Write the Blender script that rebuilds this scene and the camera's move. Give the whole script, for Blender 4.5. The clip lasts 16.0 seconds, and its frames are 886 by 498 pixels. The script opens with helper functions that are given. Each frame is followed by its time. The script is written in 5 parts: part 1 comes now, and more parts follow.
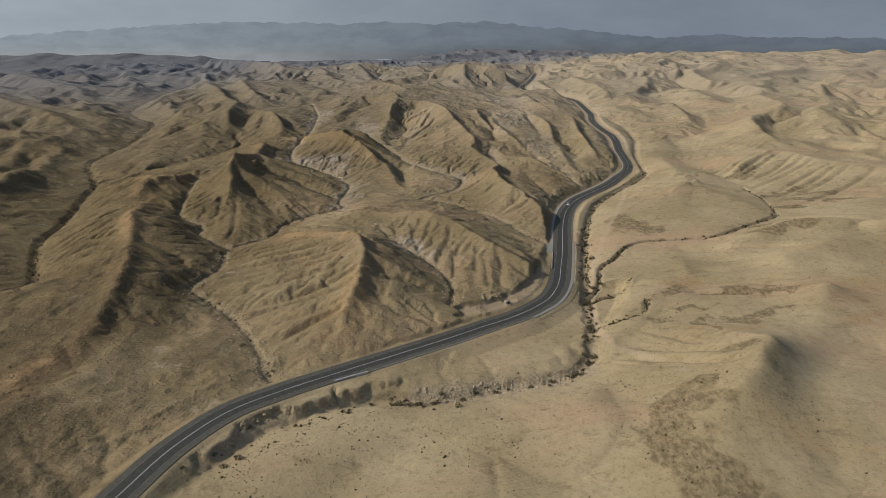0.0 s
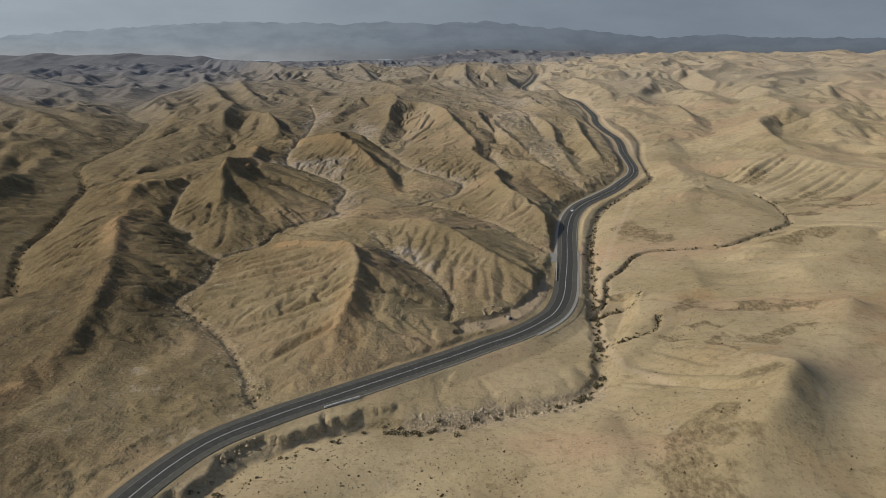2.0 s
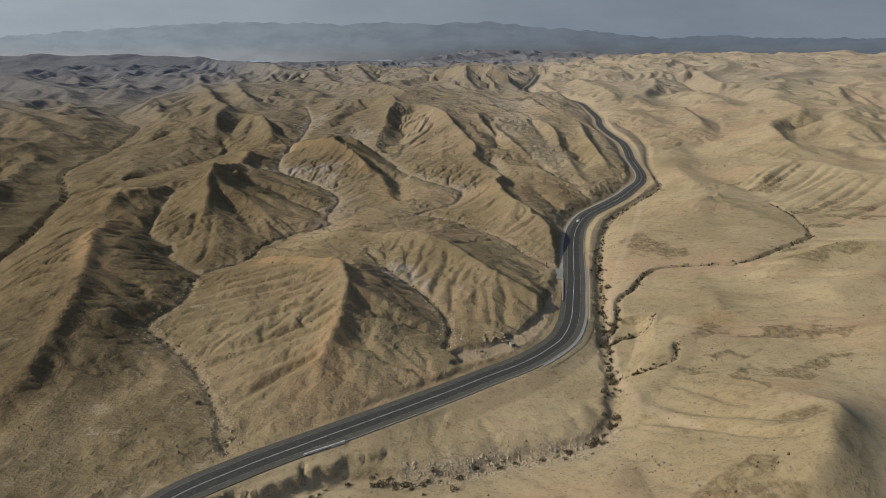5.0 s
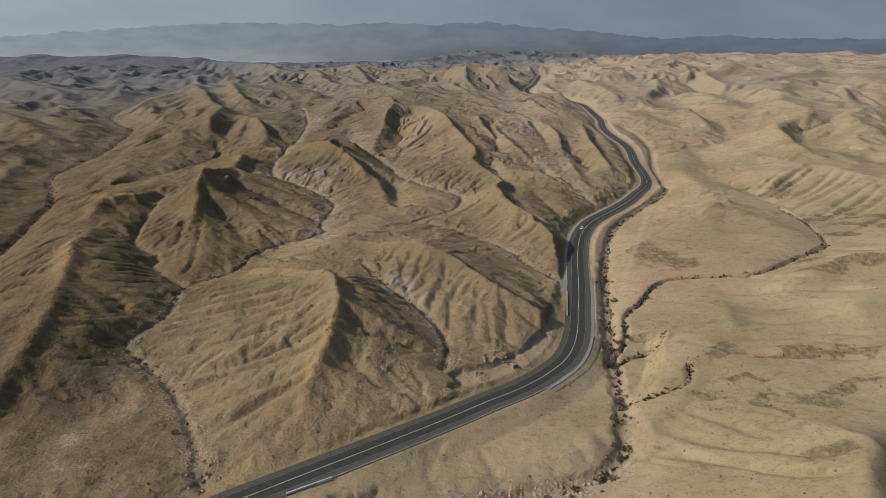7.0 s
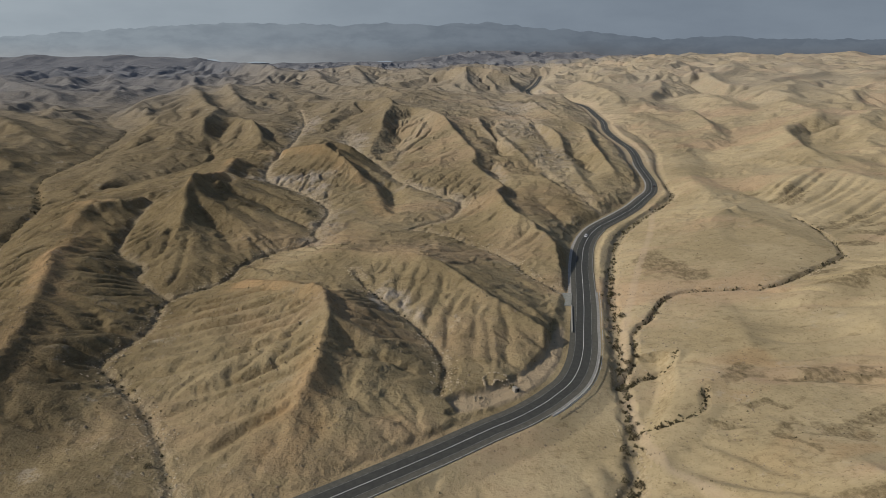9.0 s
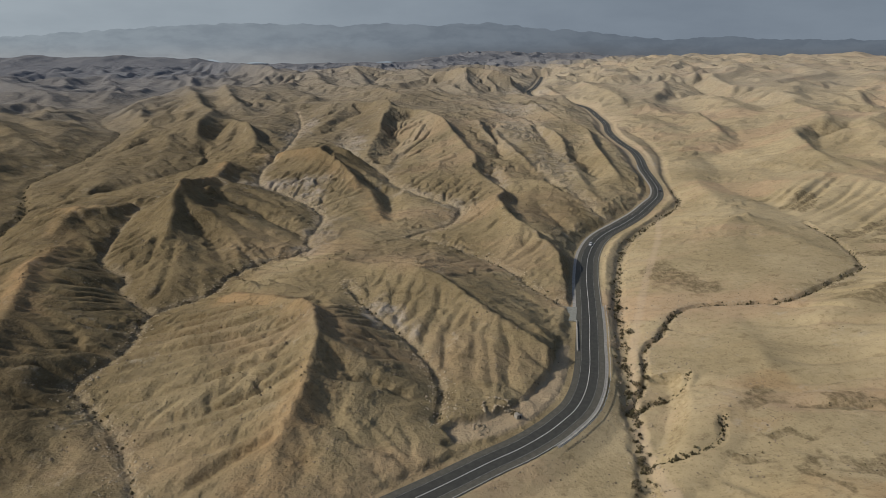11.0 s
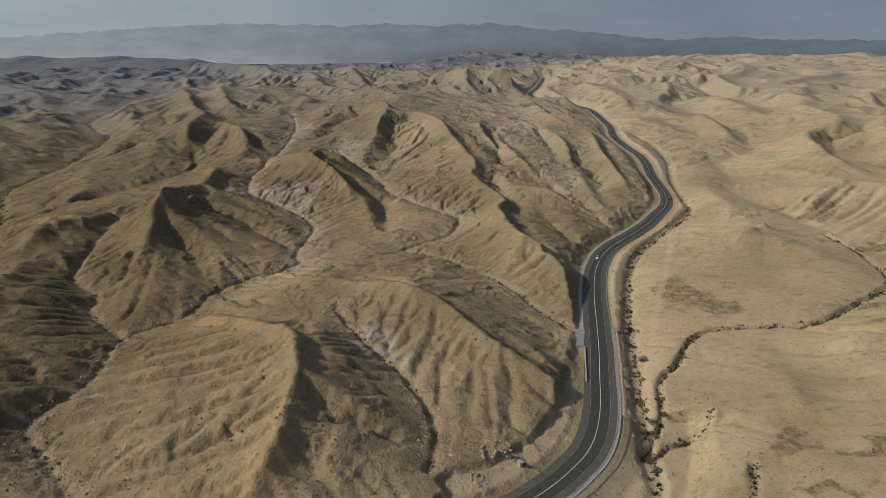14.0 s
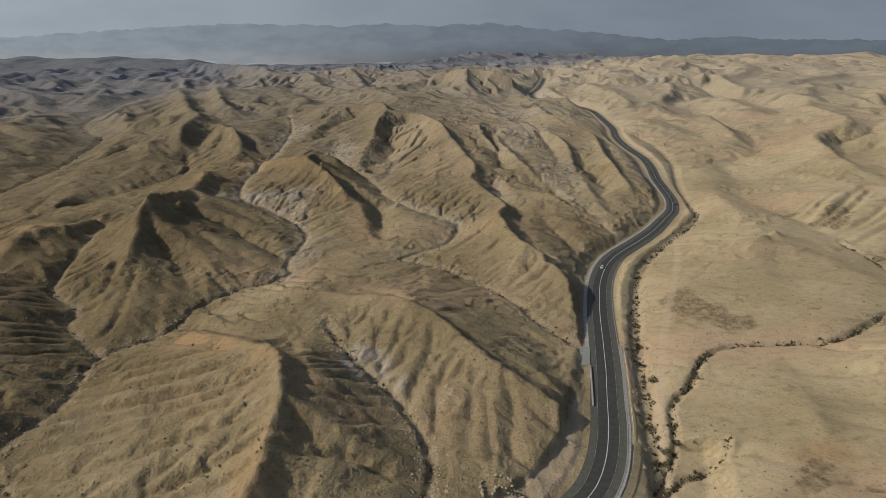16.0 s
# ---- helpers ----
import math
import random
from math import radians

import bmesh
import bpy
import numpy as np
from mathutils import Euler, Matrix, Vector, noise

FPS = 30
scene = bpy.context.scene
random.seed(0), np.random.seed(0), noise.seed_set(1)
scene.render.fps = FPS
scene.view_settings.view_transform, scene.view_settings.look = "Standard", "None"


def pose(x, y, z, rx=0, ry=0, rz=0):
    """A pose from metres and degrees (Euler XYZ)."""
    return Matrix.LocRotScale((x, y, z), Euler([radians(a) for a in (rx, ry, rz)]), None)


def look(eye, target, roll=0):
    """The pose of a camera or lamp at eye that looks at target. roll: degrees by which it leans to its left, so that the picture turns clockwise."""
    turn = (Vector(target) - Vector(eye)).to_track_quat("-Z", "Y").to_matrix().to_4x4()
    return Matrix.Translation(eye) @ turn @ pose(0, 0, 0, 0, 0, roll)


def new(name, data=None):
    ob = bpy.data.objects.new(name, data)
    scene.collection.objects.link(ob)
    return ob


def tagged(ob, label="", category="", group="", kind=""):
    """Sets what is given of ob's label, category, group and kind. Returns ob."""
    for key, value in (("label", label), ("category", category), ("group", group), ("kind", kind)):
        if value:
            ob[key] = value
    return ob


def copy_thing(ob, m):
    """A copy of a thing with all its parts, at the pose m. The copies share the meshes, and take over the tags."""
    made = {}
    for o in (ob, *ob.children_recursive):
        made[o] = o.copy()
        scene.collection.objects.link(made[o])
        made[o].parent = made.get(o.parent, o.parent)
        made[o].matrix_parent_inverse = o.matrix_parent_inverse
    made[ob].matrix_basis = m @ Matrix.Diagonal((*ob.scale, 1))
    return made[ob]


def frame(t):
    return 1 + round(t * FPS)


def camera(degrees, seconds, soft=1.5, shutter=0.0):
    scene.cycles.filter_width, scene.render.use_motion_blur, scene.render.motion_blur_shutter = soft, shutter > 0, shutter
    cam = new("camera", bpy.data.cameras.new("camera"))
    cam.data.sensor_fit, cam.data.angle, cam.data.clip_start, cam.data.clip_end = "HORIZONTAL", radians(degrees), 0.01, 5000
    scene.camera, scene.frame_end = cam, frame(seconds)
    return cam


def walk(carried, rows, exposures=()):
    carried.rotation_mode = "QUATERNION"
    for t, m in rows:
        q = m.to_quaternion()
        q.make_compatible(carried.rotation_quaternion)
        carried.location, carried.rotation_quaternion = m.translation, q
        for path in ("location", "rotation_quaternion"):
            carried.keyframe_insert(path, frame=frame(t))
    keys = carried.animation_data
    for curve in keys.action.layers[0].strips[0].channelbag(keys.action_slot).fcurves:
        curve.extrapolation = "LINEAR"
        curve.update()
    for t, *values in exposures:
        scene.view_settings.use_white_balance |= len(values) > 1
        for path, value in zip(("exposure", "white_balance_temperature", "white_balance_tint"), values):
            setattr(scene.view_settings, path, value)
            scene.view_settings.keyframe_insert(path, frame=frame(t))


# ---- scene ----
cam = camera(70.0, 16.0, soft=0.5)
PATH = [
    (0, (0.00, 0.00, 133.00), (-0.00, 94.62, 100.63), 0.00),
    (1, (0.59, 9.62, 132.89), (0.49, 104.23, 100.52), 0.00),
    (2, (1.19, 19.21, 132.76), (1.02, 113.83, 100.40), 0.01),
    (3, (1.80, 28.78, 132.62), (1.57, 123.40, 100.27), 0.01),
    (4, (2.43, 38.31, 132.47), (2.16, 132.94, 100.15), 0.01),
    (5, (3.07, 47.80, 132.31), (2.76, 142.44, 100.02), 0.01),
    (6, (3.71, 57.25, 132.15), (3.38, 151.90, 99.88), 0.01),
    (7, (4.37, 66.65, 131.97), (4.00, 161.31, 99.75), 0.01),
    (8, (5.04, 75.98, 131.80), (4.63, 170.66, 99.61), 0.02),
    (9, (5.71, 85.26, 131.63), (5.27, 179.94, 99.47), 0.02),
    (10, (6.38, 94.46, 131.46), (5.90, 189.16, 99.33), 0.02),
    (11, (7.07, 103.59, 131.29), (6.54, 198.30, 99.19), 0.03),
    (12, (7.75, 112.64, 131.13), (7.18, 207.35, 99.06), 0.02),
    (13, (8.44, 121.60, 130.99), (7.82, 216.32, 98.93), 0.02),
    (14, (9.13, 130.46, 130.85), (8.47, 225.19, 98.81), 0.01),
    (15, (9.82, 139.23, 130.73), (9.12, 233.96, 98.70), -0.01),
    (16, (10.51, 147.89, 130.62), (9.78, 242.62, 98.60), -0.04),
]
walk(cam, [(t, look(eye, target, roll)) for t, eye, target, roll in PATH], exposures=[(0, 0.0, 6500, 10), (16, 0.0, 6500, 10)])

# ---- light ----
SUN_ELEV, SUN_AZ = 33.5, 266.0          # compass degrees, north is +y
world = bpy.data.worlds.new("world")
scene.world = world
world.use_nodes = True
wn = world.node_tree
sky = wn.nodes.new("ShaderNodeTexSky")
sky.sky_type, sky.sun_disc = "NISHITA", False
sky.sun_elevation, sky.sun_rotation = radians(SUN_ELEV), radians(SUN_AZ)
sky.altitude, sky.air_density, sky.dust_density, sky.ozone_density = 300, 1.0, 3.0, 1.0
wn.links.new(sky.outputs[0], wn.nodes["Background"].inputs[0])
wn.nodes["Background"].inputs[1].default_value = 0.092
sun = new("sun", bpy.data.lights.new("sun", "SUN"))
sun.data.energy, sun.data.angle, sun.data.color = 3.0, radians(1.5), (1.0, 0.945, 0.86)
az, el = radians(SUN_AZ), radians(SUN_ELEV)
sun.matrix_world = look((math.sin(az) * math.cos(el), math.cos(az) * math.cos(el), math.sin(el)), (0, 0, 0))


# ---- noise and grids ----
def lattice(ix, iy, seed):
    h = (ix.astype(np.int64) * 374761393 + iy.astype(np.int64) * 668265263 + seed * 974634777) & 0xFFFFFFFF
    h = ((h ^ (h >> 13)) * 1274126177) & 0xFFFFFFFF
    return ((h ^ (h >> 16)) & 0xFFFF) / 65535.0 * 2 * np.pi


def perlin(x, y, seed=0):
    ix, iy = np.floor(x), np.floor(y)
    fx, fy = x - ix, y - iy
    sx, sy = fx * fx * fx * (fx * (fx * 6 - 15) + 10), fy * fy * fy * (fy * (fy * 6 - 15) + 10)
    out = 0
    for ox, wx in ((0, 1 - sx), (1, sx)):
        for oy, wy in ((0, 1 - sy), (1, sy)):
            a = lattice(ix + ox, iy + oy, seed)
            out = out + wx * wy * (np.cos(a) * (fx - ox) + np.sin(a) * (fy - oy))
    return out * 1.45


def fbm(x, y, octaves=4, seed=0, gain=0.5):
    return sum(gain ** k * perlin(x * 2 ** k, y * 2 ** k, seed + 7 * k) for k in range(octaves))


def ridged(x, y, octaves=4, seed=0, gain=0.5):
    return sum(gain ** k * (1 - 2 * np.abs(perlin(x * 2 ** k, y * 2 ** k, seed + 7 * k))) for k in range(octaves))


def smooth(a, b, x):
    t = np.clip((x - a) / (b - a), 0, 1)
    return t * t * (3 - 2 * t)


def dense(line, step=1.0):
    """Points every step metres along a polyline, rounded by a spline."""
    p = np.array(line, float)
    p = np.vstack([2 * p[0] - p[1], p, 2 * p[-1] - p[-2]])
    out = []
    for a, b, c, d in zip(p[:-3], p[1:-2], p[2:-1], p[3:]):
        n = max(2, int(np.hypot(*(c - b)[:2]) / step))
        t = np.linspace(0, 1, n, endpoint=False)[:, None]
        out.append(0.5 * (2 * b + (c - a) * t + (2 * a - 5 * b + 4 * c - d) * t ** 2 + (3 * b - a - 3 * c + d) * t ** 3))
    return np.vstack(out + [p[-2:-1]])


def blur(a, n):
    """Three running means of n cells, both ways."""
    for _ in range(3):
        for axis in (0, 1):
            pad = [(0, 0), (0, 0)]
            pad[axis] = (n // 2 + 1, n // 2)
            c = np.cumsum(np.pad(a, pad, mode="edge"), axis=axis)
            m = 2 * (n // 2) + 1
            a = (c[m:] - c[:-m]) / m if axis == 0 else (c[:, m:] - c[:, :-m]) / m
    return a


def bilinear(grid, x0, y0, cell, x, y):
    u = np.clip((x - x0) / cell, 0, grid.shape[1] - 1.001)
    v = np.clip((y - y0) / cell, 0, grid.shape[0] - 1.001)
    i, j = u.astype(int), v.astype(int)
    fu, fv = u - i, v - j
    return (grid[j, i] * (1 - fu) + grid[j, i + 1] * fu) * (1 - fv) + (grid[j + 1, i] * (1 - fu) + grid[j + 1, i + 1] * fu) * fv


def distance(points, x, y, most=60.0):
    """Distance in plan from each x, y to the nearest of the points and that point's index, searched in tiles."""
    dist, near = np.full(x.shape, most), np.zeros(x.shape, int)
    key = (np.floor(x / most).astype(int), np.floor(y / most).astype(int))
    code = key[0] * 100003 + key[1]
    order = np.argsort(code, kind="stable")
    codes, starts = np.unique(code[order], return_index=True)
    tile = np.floor(points[:, :2] / most).astype(int)
    bins = {}
    for n, (a, b) in enumerate(tile):
        for da in (-1, 0, 1):
            for db in (-1, 0, 1):
                bins.setdefault((a + da) * 100003 + b + db, []).append(n)
    for c, s, e in zip(codes, starts, list(starts[1:]) + [len(order)]):
        if c in bins:
            sel, some = order[s:e], np.array(bins[c])
            for lo in range(0, len(sel), 20000):
                part_ = sel[lo:lo + 20000]
                d = np.hypot(x[part_, None] - points[some, 0], y[part_, None] - points[some, 1])
                k = d.argmin(1)
                m = d[np.arange(len(part_)), k]
                better = m < dist[part_]
                dist[part_[better]], near[part_[better]] = m[better], some[k[better]]
    return dist, near


# ---- the plan: road, crests and valley floors (x, y, height) ----
ROAD = [(-120, 60, 0), (-108, 125, 0), (-99, 156, 0), (-92, 180, 0), (-80, 202, 0), (-63, 217, 0), (-43, 231, 0), (-20, 246.5, 0),
        (4, 263, 0), (21, 275.5, 0), (32, 283, 0), (42, 291.5, 0), (49, 299, 0), (56, 308, 0), (62, 321, 0), (67, 338, 0), (71, 357, 0), (75.5, 378, 0), (80, 402, 0), (88, 445, 0), (98, 484, 0),
        (113, 518, 0), (137, 548, 1), (154, 570, 2), (168, 591, 4), (180, 611, 5), (188, 637, 6.5), (192, 668, 8), (196, 703, 9.5), (204, 745, 11),
        (209, 787, 12), (208, 825, 13), (208, 870, 14.5), (213, 918, 15), (224, 976, 16), (231, 1065, 17), (236, 1120, 17), (237, 1180, 17),
        (220, 1240, 18), (190, 1290, 19), (170, 1350, 20), (175, 1430, 21), (198, 1522, 22), (228, 1669, 23), (260, 1850, 24)]
CRESTS = {
    "north_mid": [(-270, 930, 28), (-240, 860, 36), (-221, 832, 39), (-208, 808, 33), (-200, 790, 30), (-190, 750, 23), (-186, 716, 18)],
    "dark_back": [(-104, 658, 38), (-105, 691, 36), (-86, 685, 33), (-68, 684, 20)],
    "peak_north_east": [(-178, 600, 26), (-150, 585, 17), (-125, 565, 12), (-105, 560, 8)],
    "west_bench": [(-226, 495, 15.4), (-210, 466, 11.9), (-198, 445, 9)],
    "west_spur": [(-184, 353, 16.6), (-171, 349, 12.6), (-152, 333, 7.7)],
    "back_ridge": [(-30, 1260, 40), (6, 1166, 36), (40, 1175, 36), (69, 1090, 34)],
    "north_hill_spur": [(45, 1475, 66), (51, 1362, 48), (73, 1340, 33), (80, 1290, 25)],
    "road_west": [(104, 930, 30), (123, 849, 31), (128, 776, 30), (123, 700, 20), (123, 658, 16.5), (123, 600, 12), (123, 585, 10.5)],
    "east_slope": [(285, 873, 14.5), (303, 886, 18.5), (304, 957, 21)],
    "east_fork": [(321, 615, 25), (290, 590, 22), (272, 572, 18.5), (258, 560, 11)],
    "north_a": [(-309, 1382, 32), (-229, 1240, 32), (-200, 1150, 26)],
    "north_b": [(-307, 1655, 50), (-260, 1500, 42), (-210, 1380, 35)],
    "north_c": [(-700, 2000, 56), (-467, 1790, 58), (-400, 1650, 48)],
    "east_a": [(270, 1400, 46), (295, 1204, 39), (300, 1120, 24)],
    "east_b": [(443, 1433, 46), (410, 1300, 40), (362, 1206, 33)],
    "east_c": [(703, 1665, 68), (620, 1500, 58), (557, 1461, 53), (528, 1286, 42)],
    "east_d": [(876, 1735, 62), (846, 1546, 54), (686, 1405, 51), (594, 1292, 42)],
    "east_e": [(1100, 1500, 60), (906, 1446, 56), (800, 1250, 46)],
    "west": [(-262, 535, 14), (-241, 514, 22), (-235, 485, 20.5), (-229, 475, 15), (-224, 467, 12.5), (-216, 440, 15), (-210, 412, 19), (-199, 389, 17.5), (-191, 370, 17),
             (-184, 353, 16.6), (-172, 324, 16.5), (-164, 296, 15), (-160, 270, 10.5), (-158, 255, 8), (-165, 225, 5), (-172, 185, 8)],
    "middle": [(-97, 388, 11), (-82, 379, 15), (-62, 364, 20), (-50, 350, 25), (-44, 328, 24), (-42, 312, 20), (-42, 297, 17), (-47, 275, 9), (-50, 262, 3)],
    "middle_spur": [(-44, 326, 24), (-26, 318, 15), (-14, 310, 10), (-6, 302, 4)],
    "bend": [(-62, 432, 14), (-36, 420, 17), (-10, 405, 22), (8, 389, 19), (25, 364, 16), (38, 352, 12), (54, 340, 8)],
    "long": [(-20, 929, 40), (-6, 870, 42), (5, 826, 42), (13, 787, 35), (23, 735, 31), (34, 679, 27), (30, 660, 22.5), (36, 632, 20), (44, 610, 18.5), (52, 584, 17.5), (45, 560, 20), (45, 531, 21.5), (51, 501, 20), (63, 485, 16.5), (71, 463, 12), (75, 436, 8), (77, 418, 3)],
    "dark": [(-175, 716, 21), (-150, 705, 27), (-120, 680, 34), (-104, 658, 38), (-90, 645, 33), (-78, 625, 28), (-66, 604, 23), (-58, 597, 17), (-53, 590, 14.5), (-44, 556, 11), (-38, 530, 8)],
    "peak": [(-200, 690, 18), (-183, 643, 28), (-178, 610, 25), (-178, 580, 28), (-176, 545, 36), (-176, 530, 40)],
    "peak_south": [(-176, 530, 40), (-175, 513, 30.5), (-167, 490, 25), (-164, 470, 17), (-160, 450, 8)],
    "peak_south_east": [(-176, 530, 40), (-168, 517, 27), (-158, 509, 23.5), (-150, 504, 21.5), (-138, 495, 16), (-120, 475, 10), (-105, 460, 5)],
    "peak_east": [(-172, 540, 30), (-155, 532, 21), (-135, 515, 16), (-115, 500, 11), (-98, 485, 6)],
    "behind_pyramid": [(-130, 1313, 37), (-100, 1200, 48), (-72, 1109, 51), (-50, 1085, 45), (-20, 1070, 38), (14, 1078, 32)],
    "amphitheatre": [(-66, 958, 43), (-43, 945, 42), (-20, 929, 40)],
    "basin_rib": [(61, 855, 33), (64, 790, 28), (80, 686, 24), (81, 666, 15.5), (87, 630, 12.5), (100, 618, 9)],
    "notch": [(125, 1115, 28), (141, 1074, 20)],
    "north_six": [(255, 1662, 44), (261, 1565, 34)],
    "east_eleven": [(523, 1143, 50), (540, 1117, 48), (560, 1071, 40), (600, 1030, 33)],
    "north_seven": [(-372, 1421, 40), (-312, 1311, 30)],
    "west_back": [(-231, 502, 25), (-220, 525, 20), (-222, 562, 16)],
    "north_west": [(-510, 1402, 34), (-440, 1250, 40), (-380, 1110, 43), (-338, 1021, 39), (-310, 971, 35), (-300, 920, 35), (-290, 870, 34), (-281, 839, 31), (-276, 807, 16)],
    "pyramid": [(-160, 1130, 30), (-121, 1038, 44), (-81, 998, 51), (-66, 958, 43), (-70, 915, 39), (-72, 885, 36), (-69.5, 835, 28), (-72, 780, 22), (-72, 733, 17), (-66, 700, 12)],
    "road_side": [(135, 1100, 40), (147, 945, 33), (163, 915, 30), (171, 848, 27), (158, 747, 27), (155, 684, 23), (157, 652, 16), (152, 615, 8)],
    "south_east": [(84, 150, 8), (95, 182, 13.5), (104, 193, 18.5), (113, 201, 21.2), (120, 212, 22.5), (128, 222, 21.8), (126, 236, 16), (118, 252, 9)],
    "south_east_back": [(128, 222, 21.8), (142, 240, 13), (165, 257, 11.4), (190, 290, 17)],
    "east_knoll": [(222, 640, 12), (215, 573, 12), (207, 529, 12.5), (212, 503, 12.5), (222, 470, 12.5), (228, 452, 12)],
    "east": [(190, 330, 17), (230, 350, 20), (290, 400, 20), (380, 430, 26)],
    "east_far": [(322, 830, 24), (327, 860, 27.5), (336, 908, 30), (350, 990, 33)],
    "east_far_two": [(345, 660, 27), (350, 692, 32), (382, 791, 35), (424, 820, 42), (470, 900, 44), (500, 1050, 42)],
    "far_middle": [(-330, 1850, 40), (-233, 1805, 55), (-150, 1780, 46), (-60, 1800, 40), (68, 1851, 56), (160, 1840, 50)],
    "hill_back": [(73, 630, 15), (87, 616, 19), (100, 595, 13), (118, 575, 8)],
    "pyramid_west": [(-121, 1038, 44), (-135, 1000, 30), (-149, 900, 24.5), (-160, 850, 17)],
    "north": [(-409, 1311, 46), (-360, 1190, 46), (-319, 1090, 43), (-300, 1065, 36), (-283, 1047, 30), (-255, 1010, 20)],
    "far_west": [(-760, 1060, 40), (-640, 960, 38), (-539, 880, 33), (-484, 827, 24), (-454, 802, 17), (-430, 780, 8)],
    "far_west_two": [(-1000, 1520, 44), (-850, 1400, 38), (-730, 1290, 32), (-668, 1231, 16), (-630, 1190, 9)],
    "low_west": [(-322, 742, 10.5), (-295, 725, 9), (-290, 690, 7.5), (-300, 640, 6), (-295, 590, 5)],
    "north_two": [(-228, 1751, 55), (-175, 1563, 38), (-150, 1470, 26)],
    "north_three": [(-74, 1757, 52), (-33, 1564, 40), (-40, 1450, 26)],
    "north_four": [(-20, 1560, 60), (37, 1485, 68), (75, 1470, 68), (110, 1440, 64), (140, 1420, 52), (158, 1400, 40)],
    "north_five": [(122, 1742, 50), (155, 1631, 36)],
    "road_head": [(209, 1447, 32), (205, 1300, 34), (203, 1176, 37), (215, 1140, 24)],
    "east_three": [(473, 1448, 34), (358, 1421, 33), (331, 1235, 27), (300, 1130, 22)],
    "east_four": [(500, 1080, 34), (406, 960, 30), (340, 820, 19)],
    "east_six": [(214, 524, 18), (191, 505, 13), (189, 464, 9)],
    "east_seven": [(560, 900, 44), (489, 844, 46), (466, 794, 39), (473, 747, 33)],
    "east_eight": [(660, 1330, 50), (597, 1206, 48), (500, 1035, 38)],
    "east_nine": [(420, 480, 30), (347, 560, 25), (334, 592, 26), (321, 615, 25), (296, 607, 22), (282, 625, 17)],
    "east_ten": [(320, 350, 30), (234, 380, 24), (209, 379, 19), (178, 362, 13)],
    "road_bank": [(-84, 187, -1), (-72, 203, -1.2), (-60, 211.5, -1.4), (-48, 219, -1.8), (-34, 226, -2), (-15, 234, -2.5), (10, 243, -3), (35, 254, -2.5), (52, 264, -2), (61, 280, -1.5), (66, 298, -1.2)],
}
